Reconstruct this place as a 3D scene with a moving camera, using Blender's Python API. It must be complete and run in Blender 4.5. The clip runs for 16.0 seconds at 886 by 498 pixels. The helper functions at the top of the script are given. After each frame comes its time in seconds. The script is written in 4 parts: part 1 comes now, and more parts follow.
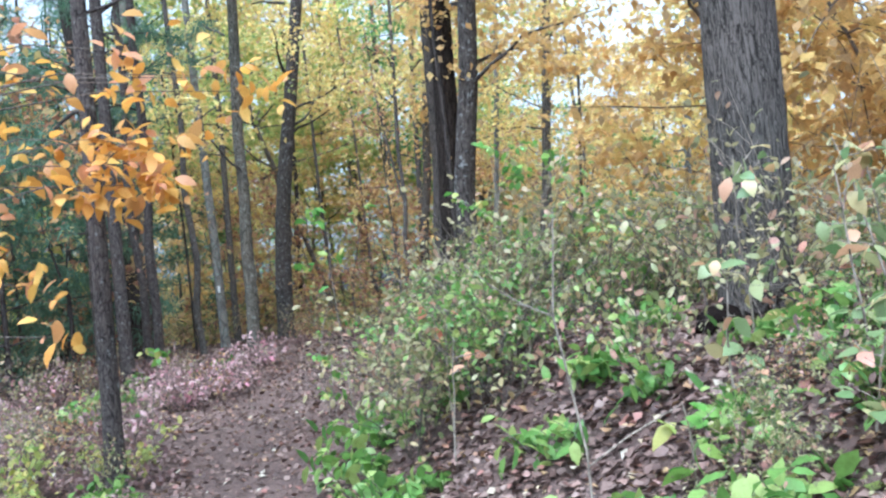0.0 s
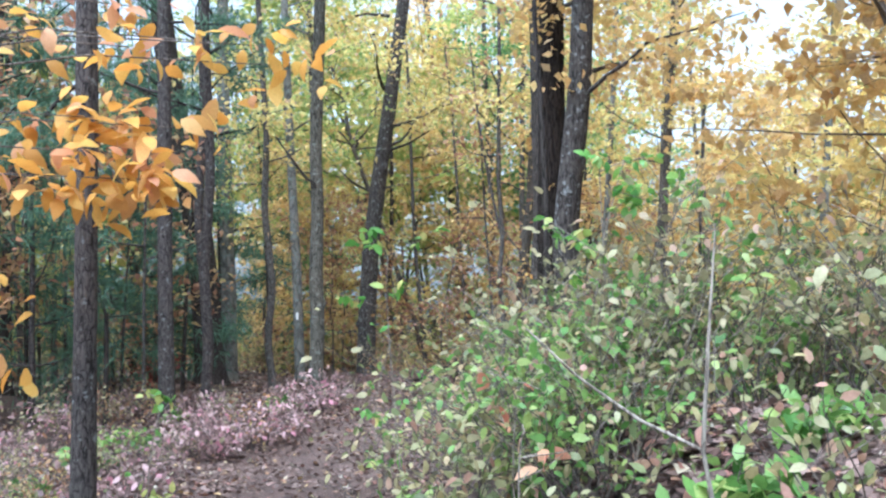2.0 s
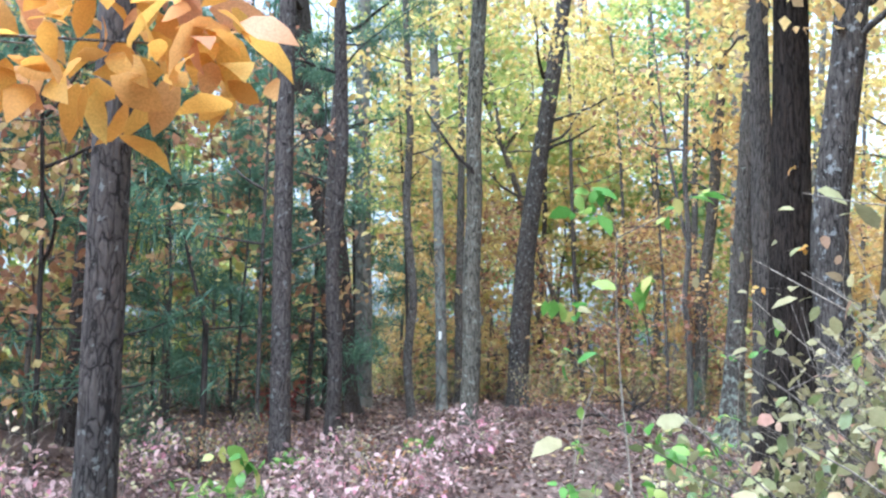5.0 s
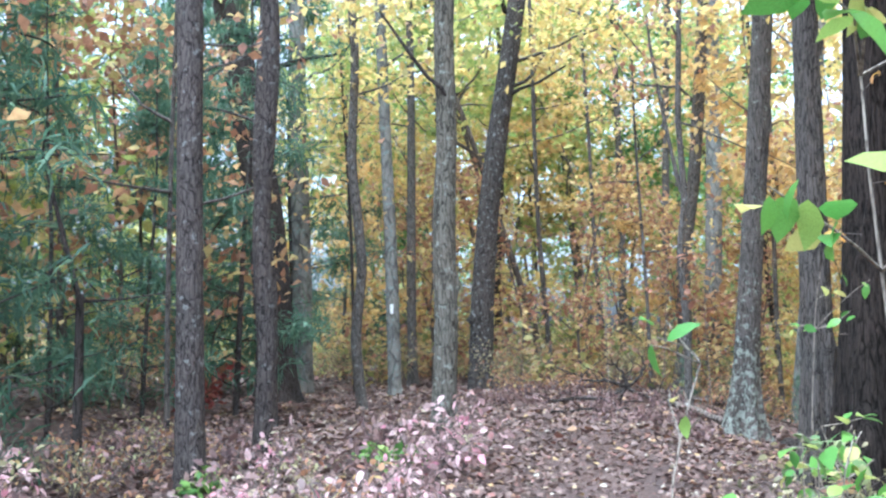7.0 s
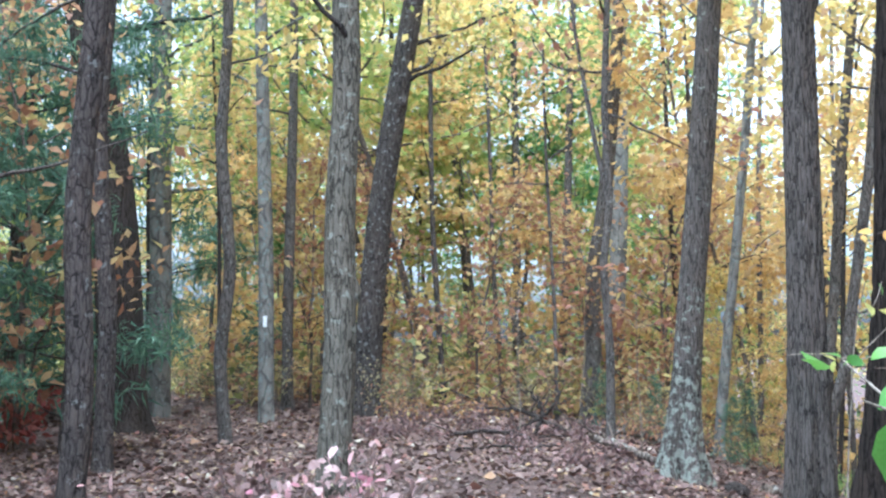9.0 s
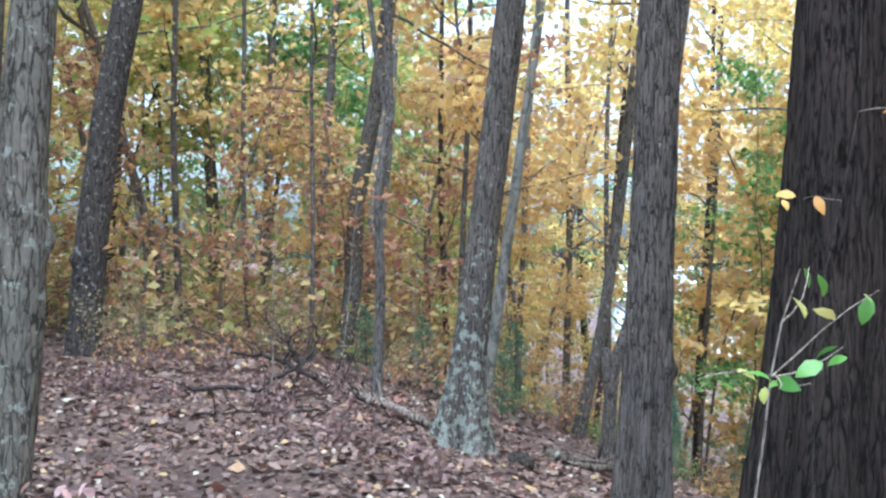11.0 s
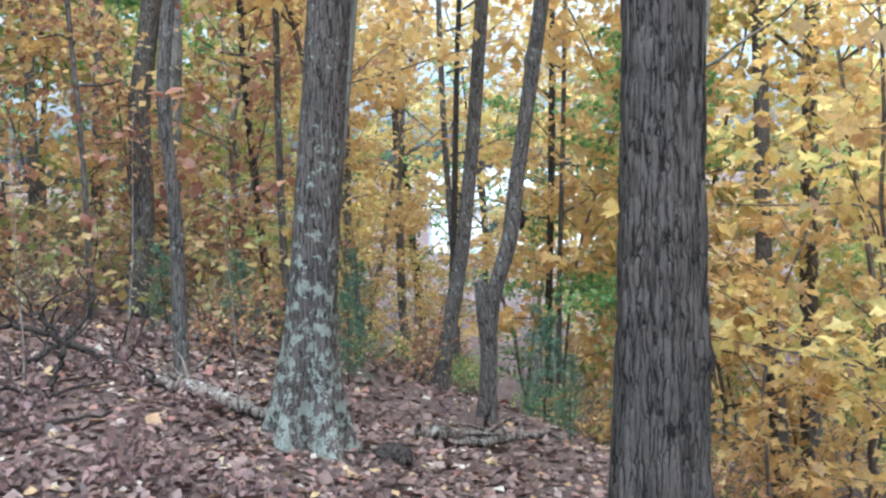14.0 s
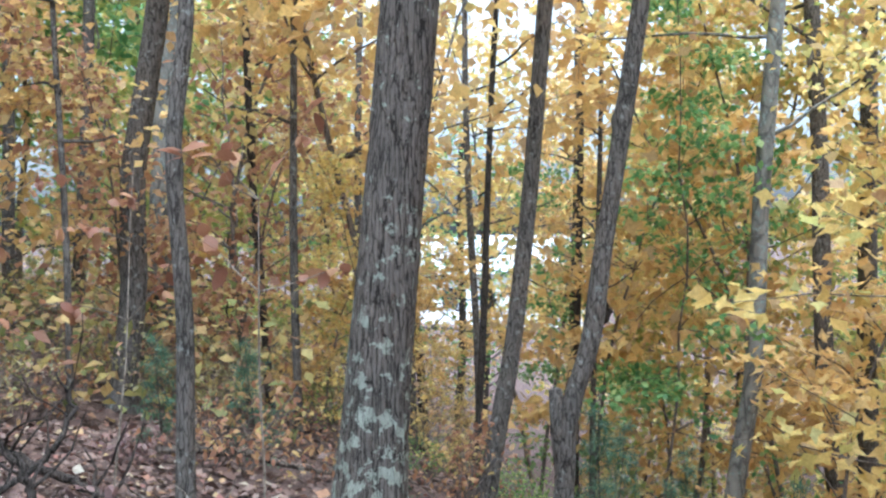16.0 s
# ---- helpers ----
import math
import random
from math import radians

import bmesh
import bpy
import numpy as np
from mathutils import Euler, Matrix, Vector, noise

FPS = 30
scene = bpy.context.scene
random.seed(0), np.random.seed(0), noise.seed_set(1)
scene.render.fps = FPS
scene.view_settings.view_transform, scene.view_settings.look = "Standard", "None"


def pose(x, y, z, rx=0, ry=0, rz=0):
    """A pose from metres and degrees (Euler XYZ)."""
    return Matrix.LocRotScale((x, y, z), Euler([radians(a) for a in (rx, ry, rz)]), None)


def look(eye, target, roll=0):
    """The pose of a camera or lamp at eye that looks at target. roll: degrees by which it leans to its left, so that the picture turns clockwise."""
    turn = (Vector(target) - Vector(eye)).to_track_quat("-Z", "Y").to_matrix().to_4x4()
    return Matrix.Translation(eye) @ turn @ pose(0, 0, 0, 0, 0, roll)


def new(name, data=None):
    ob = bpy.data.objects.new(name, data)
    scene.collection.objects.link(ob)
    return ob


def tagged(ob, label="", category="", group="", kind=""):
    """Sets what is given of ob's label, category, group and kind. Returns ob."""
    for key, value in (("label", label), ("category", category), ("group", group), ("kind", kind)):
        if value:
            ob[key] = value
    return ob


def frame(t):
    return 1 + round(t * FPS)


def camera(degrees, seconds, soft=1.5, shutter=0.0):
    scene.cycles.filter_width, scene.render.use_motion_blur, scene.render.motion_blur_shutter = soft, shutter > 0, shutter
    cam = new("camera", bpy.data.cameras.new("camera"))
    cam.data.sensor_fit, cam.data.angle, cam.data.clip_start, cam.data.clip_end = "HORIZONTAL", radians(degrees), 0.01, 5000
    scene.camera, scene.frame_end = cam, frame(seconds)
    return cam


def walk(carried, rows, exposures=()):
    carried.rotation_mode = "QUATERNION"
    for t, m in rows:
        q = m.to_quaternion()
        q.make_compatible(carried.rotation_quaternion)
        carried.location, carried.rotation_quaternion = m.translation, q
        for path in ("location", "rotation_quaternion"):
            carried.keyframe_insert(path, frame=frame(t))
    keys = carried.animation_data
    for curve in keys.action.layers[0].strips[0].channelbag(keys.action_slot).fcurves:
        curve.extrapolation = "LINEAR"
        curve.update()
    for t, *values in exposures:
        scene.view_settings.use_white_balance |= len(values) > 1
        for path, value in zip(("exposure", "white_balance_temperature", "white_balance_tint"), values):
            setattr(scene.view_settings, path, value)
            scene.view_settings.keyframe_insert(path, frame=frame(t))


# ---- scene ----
cam = camera(47.4, 16.0, soft=2.4, shutter=0.0)
PATH = [
    (0, (0.001, 0.000, 1.501), (-0.001, 1.998, 1.597), -5.8),
    (0.5, (0.025, 0.443, 1.579), (-0.071, 2.438, 1.689), -4.4),
    (1, (0.028, 0.996, 1.551), (-0.111, 2.987, 1.670), -2.7),
    (1.5, (0.068, 1.587, 1.519), (-0.065, 3.574, 1.704), 0.3),
    (2, (0.130, 2.116, 1.609), (-0.075, 4.097, 1.790), -1.6),
    (2.5, (-0.050, 2.685, 1.639), (-0.223, 4.671, 1.797), 0.6),
    (3, (-0.106, 3.290, 1.654), (-0.377, 5.263, 1.837), -1.1),
    (3.5, (-0.232, 3.770, 1.651), (-0.638, 5.712, 1.898), 0.5),
    (4, (-0.380, 4.214, 1.675), (-0.813, 6.151, 1.923), 0.2),
    (6.5, (-1.499, 6.913, 1.687), (-1.999, 8.842, 1.864), 0.9),
    (7, (-1.656, 7.642, 1.718), (-2.002, 9.604, 1.897), -0.9),
    (7.5, (-1.807, 8.201, 1.733), (-2.125, 10.161, 1.972), 0.3),
    (8, (-1.950, 8.789, 1.779), (-2.080, 10.774, 1.990), -1.3),
    (8.5, (-2.014, 9.304, 1.804), (-2.159, 11.283, 2.060), -1.1),
    (9, (-2.162, 9.805, 1.798), (-2.264, 11.792, 2.002), -0.1),
    (9.5, (-2.237, 10.294, 1.827), (-2.187, 12.286, 2.007), -1.1),
    (10, (-2.313, 10.781, 1.974), (-2.110, 12.765, 2.121), 1.2),
    (12.5, (-2.068, 13.115, 2.171), (-1.498, 15.030, 2.068), -1.0),
    (13, (-1.976, 13.585, 2.174), (-1.392, 15.496, 2.093), -1.4),
    (13.5, (-1.908, 14.019, 2.216), (-1.162, 15.868, 2.061), -0.4),
    (14, (-1.820, 14.432, 2.185), (-1.058, 16.275, 2.037), -1.4),
    (14.5, (-1.742, 14.851, 2.244), (-1.028, 16.718, 2.166), -0.9),
    (15, (-1.758, 15.290, 2.285), (-0.967, 17.126, 2.236), -1.0),
    (15.5, (-1.741, 15.679, 2.268), (-0.931, 17.507, 2.229), -1.8),
    (16, (-1.752, 16.185, 2.308), (-0.950, 18.017, 2.288), -0.5),
]
EXPOSURES = [(0.0, 1.50, 4950, 4), (4.0, 1.66, 4950, 4), (6.5, 2.08, 4850, 4), (10.0, 1.86, 4850, 4), (16.0, 1.74, 5050, 4)]
walk(cam, [(t, look(eye, target, roll)) for t, eye, target, roll in PATH], EXPOSURES)

# ---- light: a bright overcast sky ----
world = bpy.data.worlds.new("overcast_sky")
scene.world = world
world.use_nodes = True
wn, wl = world.node_tree.nodes, world.node_tree.links
sky = wn.new("ShaderNodeTexSky")
sky.sky_type, sky.sun_disc = "NISHITA", False
sky.sun_elevation, sky.sun_rotation = radians(67), radians(-158)
sky.air_density, sky.dust_density, sky.ozone_density = 1.2, 6.0, 0.6
pale = wn.new("ShaderNodeHueSaturation")
pale.inputs["Saturation"].default_value = 0.2
wl.new(sky.outputs[0], pale.inputs["Color"])
wl.new(pale.outputs[0], wn["Background"].inputs[0])
wn["Background"].inputs[1].default_value = 0.15
sun_data = bpy.data.lights.new("sun", "SUN")
sun_data.energy, sun_data.angle, sun_data.color = 1.5, radians(60), (1.0, 0.96, 0.9)
sun = new("sun", sun_data)
sun.matrix_world = look((-4.8, -11.8, 30), (0, 0, 0))


# ---- materials ----
def nodes_of(name):
    m = bpy.data.materials.new(name)
    m.use_nodes = True
    t = m.node_tree
    return m, t.nodes, t.links, t.nodes["Principled BSDF"]


def ramp(n, stops):
    r = n.new("ShaderNodeValToRGB")
    e = r.color_ramp.elements
    while len(e) < len(stops):
        e.new(0.5)
    for el, (p, c) in zip(e, stops):
        el.position, el.color = p, (*c, 1)
    return r


def noise_node(n, l, scale, detail=4.0, rough=0.6, stretch=None, coord="Object"):
    co = n.new("ShaderNodeTexCoord")
    tex = n.new("ShaderNodeTexNoise")
    tex.inputs["Scale"].default_value = scale
    tex.inputs["Detail"].default_value = detail
    tex.inputs["Roughness"].default_value = rough
    if stretch:
        mp = n.new("ShaderNodeMapping")
        mp.inputs["Scale"].default_value = stretch
        l.new(co.outputs[coord], mp.inputs[0])
        l.new(mp.outputs[0], tex.inputs["Vector"])
    else:
        l.new(co.outputs[coord], tex.inputs["Vector"])
    return tex


def mix_rgb(n, l, fac, a, b, kind="MIX"):
    x = n.new("ShaderNodeMix")
    x.data_type, x.blend_type = "RGBA", kind
    for socket, v in ((x.inputs["Factor"], fac), (x.inputs[6], a), (x.inputs[7], b)):
        if hasattr(v, "is_linked"):
            l.new(v, socket)
        elif isinstance(v, (int, float)):
            socket.default_value = v
        else:
            socket.default_value = (*v, 1)
    return x.outputs[2]


def bark(name, dark, light, freq=9.0, lichen=0.0, lichen_col=(0.42, 0.47, 0.40), depth=0.02, tall=0.16, foot=False):
    m, n, l, p = nodes_of(name)
    co = n.new("ShaderNodeTexCoord")
    warp = noise_node(n, l, freq * 0.35, 3.0, 0.6)
    bent = n.new("ShaderNodeVectorMath")
    bent.operation = "MULTIPLY_ADD"
    bent.inputs[1].default_value = (0.022, 0.022, 0.22)
    l.new(warp.outputs["Color"], bent.inputs[0])
    l.new(co.outputs["Object"], bent.inputs[2])
    flat = n.new("ShaderNodeMapping")
    flat.inputs["Scale"].default_value = (1, 1, tall)
    l.new(bent.outputs[0], flat.inputs[0])
    fur = n.new("ShaderNodeTexVoronoi")
    fur.feature = "DISTANCE_TO_EDGE"
    fur.inputs["Scale"].default_value = freq
    l.new(flat.outputs[0], fur.inputs["Vector"])
    fine = noise_node(n, l, freq * 2.5, 6.0, 0.75, (1, 1, 0.35))
    big = noise_node(n, l, 1.3, 3.0, 0.6)
    rough_edge = noise_node(n, l, freq * 1.3, 5.0, 0.7, (1, 1, tall * 1.3))
    lift = n.new("ShaderNodeMath")
    lift.operation = "MULTIPLY_ADD"
    lift.inputs[1].default_value, lift.inputs[2].default_value = 0.45, -0.235
    l.new(rough_edge.outputs[0], lift.inputs[0])
    height = n.new("ShaderNodeMath")
    height.operation = "ADD"
    l.new(fur.outputs[0], height.inputs[0])
    l.new(lift.outputs[0], height.inputs[1])
    fur = height
    # long winding fissures between the plates
    run = noise_node(n, l, freq * 0.8, 2.0, 0.5, (1, 1, tall * 0.9))
    mid = n.new("ShaderNodeMath")
    mid.operation = "SUBTRACT"
    mid.inputs[1].default_value = 0.5
    l.new(run.outputs[0], mid.inputs[0])
    away = n.new("ShaderNodeMath")
    away.operation = "ABSOLUTE"
    l.new(mid.outputs[0], away.inputs[0])
    wide = n.new("ShaderNodeMath")
    wide.operation = "MULTIPLY"
    wide.inputs[1].default_value = 2.6
    l.new(away.outputs[0], wide.inputs[0])
    low = n.new("ShaderNodeMath")
    low.operation = "MINIMUM"
    l.new(fur.outputs[0], low.inputs[0])
    l.new(wide.outputs[0], low.inputs[1])
    fur = low
    c = ramp(n, [(0.0, tuple(v * 0.75 for v in dark)), (0.03, tuple(a * 0.55 + b * 0.45 for a, b in zip(dark, light))), (0.11, light)])
    l.new(fur.outputs[0], c.inputs[0])
    shade = ramp(n, [(0.3, (0.62, 0.6, 0.6)), (0.75, (1.25, 1.22, 1.15))])
    l.new(fine.outputs[0], shade.inputs[0])
    col = mix_rgb(n, l, 1.0, c.outputs[0], shade.outputs[0], "MULTIPLY")
    tint = ramp(n, [(0.35, (0.8, 0.82, 0.8)), (0.65, (1.15, 1.1, 1.05))])
    l.new(big.outputs[0], tint.inputs[0])
    col = mix_rgb(n, l, 0.8, col, tint.outputs[0], "MULTIPLY")
    if lichen:
        spot = noise_node(n, l, 15.0, 5.0, 0.62)
        if foot:
            # the lichen grows thickest round the foot
            part_z = n.new("ShaderNodeSeparateXYZ")
            l.new(co.outputs["Object"], part_z.inputs[0])
            grow = n.new("ShaderNodeMapRange")
            grow.inputs["From Min"].default_value, grow.inputs["From Max"].default_value = 0.2, 2.2
            grow.inputs["To Min"].default_value, grow.inputs["To Max"].default_value = 0.085, -0.05
            l.new(part_z.outputs[2], grow.inputs[0])
            more = n.new("ShaderNodeMath")
            more.operation = "ADD"
            l.new(spot.outputs[0], more.inputs[0])
            l.new(grow.outputs[0], more.inputs[1])
            spot = more
        cut = ramp(n, [(0.62 - 0.16 * lichen, (0, 0, 0)), (0.64 - 0.16 * lichen, (1, 1, 1))])
        l.new(spot.outputs[0], cut.inputs[0])
        # the crust stays off the fissures
        plate = ramp(n, [(0.0, (0.25, 0.25, 0.25)), (0.025, (0.95, 0.95, 0.95))])
        l.new(fur.outputs[0], plate.inputs[0])
        crust = mix_rgb(n, l, 1.0, cut.outputs[0], plate.outputs[0], "MULTIPLY")
        tone = ramp(n, [(0.3, tuple(v * 0.7 for v in lichen_col)), (0.7, tuple(v * 1.2 for v in lichen_col))])
        l.new(fine.outputs[0], tone.inputs[0])
        col = mix_rgb(n, l, crust, col, tone.outputs[0])
    l.new(col, p.inputs["Base Color"])
    p.inputs["Roughness"].default_value = 0.95
    p.inputs["Specular IOR Level"].default_value = 0.15
    b = n.new("ShaderNodeBump")
    b.inputs["Distance"].default_value, b.inputs["Strength"].default_value = depth, 0.9
    both = n.new("ShaderNodeMath")
    both.operation = "MULTIPLY_ADD"
    both.inputs[1].default_value = 0.35
    l.new(fine.outputs[0], both.inputs[0])
    l.new(fur.outputs[0], both.inputs[2])
    l.new(both.outputs[0], b.inputs["Height"])
    l.new(b.outputs[0], p.inputs["Normal"])
    return m


def leaf_mat(name, stops, through_light=0.5, rough=0.55, dusty=0.2, single=False):
    """Leaves: each one takes its own colour, with light passing through the blade. dusty: how far the colours are greyed."""
    m, n, l, p = nodes_of(name)
    grey = [0.3 * c[0] + 0.6 * c[1] + 0.1 * c[2] for _, c in stops]
    c = ramp(n, [(at, tuple(v + (k - v) * dusty for v in col)) for (at, col), k in zip(stops, grey)])
    if single:
        l.new(n.new("ShaderNodeObjectInfo").outputs["Random"], c.inputs[0])
    else:
        l.new(n.new("ShaderNodeNewGeometry").outputs["Random Per Island"], c.inputs[0])
    spots = noise_node(n, l, 30.0, 4.0, 0.7)
    s = ramp(n, [(0.35, (0.72, 0.68, 0.6)), (0.6, (1.1, 1.1, 1.1))])
    l.new(spots.outputs[0], s.inputs[0])
    col = mix_rgb(n, l, 0.7, c.outputs[0], s.outputs[0], "MULTIPLY")
    l.new(col, p.inputs["Base Color"])
    p.inputs["Roughness"].default_value = rough
    p.inputs["Specular IOR Level"].default_value = 0.5
    tr = n.new("ShaderNodeBsdfTranslucent")
    l.new(col, tr.inputs[0])
    mx = n.new("ShaderNodeMixShader")
    mx.inputs[0].default_value = through_light
    l.new(p.outputs[0], mx.inputs[1])
    l.new(tr.outputs[0], mx.inputs[2])
    l.new(mx.outputs[0], n["Material Output"].inputs[0])
    return m


def ground_mat():
    m, n, l, p = nodes_of("forest_floor")
    a = noise_node(n, l, 1.1, 5.0, 0.65)
    f = noise_node(n, l, 22.0, 6.0, 0.75)
    c1 = ramp(n, [(0.32, (0.050, 0.032, 0.027)), (0.5, (0.108, 0.070, 0.059)), (0.68, (0.180, 0.128, 0.110))])
    l.new(f.outputs[0], c1.inputs[0])
    c2 = ramp(n, [(0.35, (0.7, 0.66, 0.64)), (0.65, (1.2, 1.15, 1.1))])
    l.new(a.outputs[0], c2.inputs[0])
    l.new(mix_rgb(n, l, 1.0, c1.outputs[0], c2.outputs[0], "MULTIPLY"), p.inputs["Base Color"])
    p.inputs["Roughness"].default_value = 0.95
    b = n.new("ShaderNodeBump")
    b.inputs["Distance"].default_value, b.inputs["Strength"].default_value = 0.04, 1.0
    l.new(f.outputs[0], b.inputs["Height"])
    l.new(b.outputs[0], p.inputs["Normal"])
    return m


def paint_mat(name, col, rough=0.7):
    m, n, l, p = nodes_of(name)
    f = noise_node(n, l, 40.0, 4.0, 0.7)
    c = ramp(n, [(0.3, tuple(v * 0.75 for v in col)), (0.6, col)])
    l.new(f.outputs[0], c.inputs[0])
    l.new(c.outputs[0], p.inputs["Base Color"])
    p.inputs["Roughness"].default_value = rough
    return m


GROUND = ground_mat()
BARK_GREY = bark("grey_bark", (0.046, 0.041, 0.039), (0.150, 0.138, 0.131), 30, 0.05, (0.22, 0.22, 0.205), tall=0.2)
BARK_OAK = bark("oak_bark", (0.028, 0.025, 0.023), (0.138, 0.124, 0.117), 42, depth=0.03, tall=0.085)
BARK_DARK = bark("dark_bark", (0.016, 0.014, 0.013), (0.070, 0.060, 0.056), 40, depth=0.02, tall=0.085)
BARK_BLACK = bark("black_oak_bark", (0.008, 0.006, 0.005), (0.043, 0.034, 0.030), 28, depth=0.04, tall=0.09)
BARK_OLIVE = bark("olive_grey_bark", (0.045, 0.041, 0.034), (0.150, 0.140, 0.120), 28, 0.10, (0.23, 0.235, 0.20), depth=0.012, tall=0.2)
BARK_PINE = bark("pine_bark", (0.032, 0.028, 0.028), (0.100, 0.087, 0.085), 26, 0.04, (0.18, 0.18, 0.17), tall=0.3)
BARK_PALE = bark("pale_smooth_bark", (0.12, 0.118, 0.113), (0.21, 0.205, 0.195), 5, 0.25, (0.20, 0.235, 0.22), 0.006, 0.5)
BARK_LICHEN = bark("lichened_bark", (0.034, 0.030, 0.028), (0.155, 0.140, 0.132), 40, 0.28, (0.29, 0.31, 0.265), depth=0.028, tall=0.08, foot=True)
BARK_LEAN = bark("patchy_bark", (0.026, 0.023, 0.022), (0.090, 0.080, 0.076), 24, 0.16, (0.21, 0.21, 0.205), tall=0.18)
BARK_TWIG = bark("twig_bark", (0.07, 0.058, 0.052), (0.19, 0.165, 0.15), 30, depth=0.003)
BARK_STEM = bark("pale_stem", (0.16, 0.135, 0.115), (0.34, 0.30, 0.26), 30, depth=0.002)
BARK_ROT = bark("rotten_wood", (0.04, 0.033, 0.028), (0.20, 0.17, 0.15), 14, 0.2, (0.36, 0.34, 0.3))
BLAZE = paint_mat("blaze_paint", (0.85, 0.85, 0.83))
# earth coloured almost black, with the shade inside a hollow painted in
SHADED_EARTH = paint_mat("shaded_earth", (0.010, 0.007, 0.006), 1.0)
SHADED_EARTH.node_tree.nodes["Principled BSDF"].inputs["Specular IOR Level"].default_value = 0.05

YELLOW = leaf_mat("yellow_leaves", [(0, (0.60, 0.40, 0.09)), (0.35, (0.78, 0.57, 0.13)), (0.7, (0.84, 0.68, 0.20)), (0.85, (0.50, 0.52, 0.14)), (0.96, (0.56, 0.36, 0.20))], 0.6, dusty=0.14)
GOLD = leaf_mat("golden_orange_leaves", [(0, (0.56, 0.31, 0.08)), (0.35, (0.74, 0.46, 0.11)), (0.7, (0.80, 0.56, 0.14)), (0.95, (0.55, 0.38, 0.17))], 0.6, dusty=0.17)
RUST = leaf_mat("russet_leaves", [(0, (0.30, 0.13, 0.08)), (0.4, (0.42, 0.21, 0.11)), (0.72, (0.54, 0.34, 0.14)), (0.95, (0.58, 0.47, 0.16))], 0.55, dusty=0.1)
COPPER = leaf_mat("copper_leaf", [(0, (0.22, 0.09, 0.06)), (0.5, (0.34, 0.16, 0.09)), (0.9, (0.46, 0.25, 0.13))], 0.45, single=True, dusty=0.05)
LIME = leaf_mat("yellow_green_leaves", [(0, (0.24, 0.34, 0.07)), (0.4, (0.44, 0.50, 0.11)), (0.7, (0.66, 0.58, 0.14)), (0.95, (0.34, 0.42, 0.13))], 0.6, dusty=0.1)
GREEN = leaf_mat("green_leaves", [(0, (0.08, 0.20, 0.06)), (0.4, (0.15, 0.32, 0.08)), (0.75, (0.25, 0.42, 0.12)), (0.95, (0.40, 0.46, 0.14))], 0.55, dusty=0.1)
SHRUB = leaf_mat("shrub_leaves", [(0, (0.12, 0.15, 0.05)), (0.2, (0.20, 0.24, 0.08)), (0.4, (0.30, 0.30, 0.12)), (0.56, (0.42, 0.39, 0.20)), (0.70, (0.44, 0.36, 0.15)), (0.82, (0.40, 0.24, 0.14)), (0.94, (0.50, 0.27, 0.20))], 0.45, 0.45, dusty=0.1)
DULL = leaf_mat("dull_olive_leaves", [(0, (0.15, 0.14, 0.07)), (0.3, (0.27, 0.24, 0.11)), (0.55, (0.40, 0.34, 0.17)), (0.78, (0.32, 0.33, 0.14)), (0.92, (0.46, 0.29, 0.19))], 0.45, dusty=0.1)
BRIGHT = leaf_mat("fresh_green_leaves", [(0, (0.09, 0.20, 0.04)), (0.5, (0.17, 0.32, 0.06)), (0.9, (0.36, 0.44, 0.12))], 0.45, 0.42, dusty=0.05)
BROAD = leaf_mat("broad_green_leaf", [(0, (0.10, 0.27, 0.04)), (0.5, (0.18, 0.39, 0.06)), (0.8, (0.38, 0.46, 0.10)), (0.95, (0.58, 0.52, 0.16))], 0.45, 0.42, single=True, dusty=0.05)
BROAD_PALE = leaf_mat("broad_pale_leaf", [(0, (0.13, 0.22, 0.07)), (0.45, (0.26, 0.34, 0.14)), (0.68, (0.44, 0.42, 0.18)), (0.85, (0.54, 0.34, 0.15)), (0.95, (0.55, 0.26, 0.18))], 0.4, 0.42, single=True, dusty=0.1)
PINK = leaf_mat("pink_red_leaves", [(0, (0.17, 0.11, 0.10)), (0.3, (0.34, 0.22, 0.21)), (0.55, (0.56, 0.37, 0.36)), (0.75, (0.68, 0.44, 0.45)), (0.88, (0.66, 0.25, 0.34)), (0.97, (0.48, 0.44, 0.26))], 0.4, dusty=0.1)
MAROON = leaf_mat("maroon_leaves", [(0, (0.12, 0.07, 0.07)), (0.5, (0.22, 0.12, 0.11)), (0.9, (0.34, 0.20, 0.17))], 0.3)
RED = leaf_mat("red_leaves", [(0, (0.20, 0.04, 0.035)), (0.5, (0.34, 0.07, 0.06)), (0.9, (0.44, 0.14, 0.10))], 0.4, dusty=0.1)
SPRAY = leaf_mat("amber_hickory_leaf", [(0, (0.58, 0.27, 0.05)), (0.4, (0.72, 0.40, 0.08)), (0.7, (0.76, 0.50, 0.12)), (0.92, (0.66, 0.33, 0.18))], 0.5, single=True, dusty=0.0)
PEACH = leaf_mat("peach_leaf", [(0, (0.62, 0.30, 0.16)), (0.5, (0.72, 0.50, 0.34)), (0.9, (0.66, 0.24, 0.16))], 0.4, single=True, dusty=0.0)
OLIVE_FAR = leaf_mat("mixed_undergrowth_leaves", [(0, (0.16, 0.20, 0.06)), (0.3, (0.34, 0.34, 0.10)), (0.55, (0.54, 0.43, 0.13)), (0.78, (0.50, 0.32, 0.13)), (0.94, (0.34, 0.18, 0.12))], 0.5, dusty=0.1)
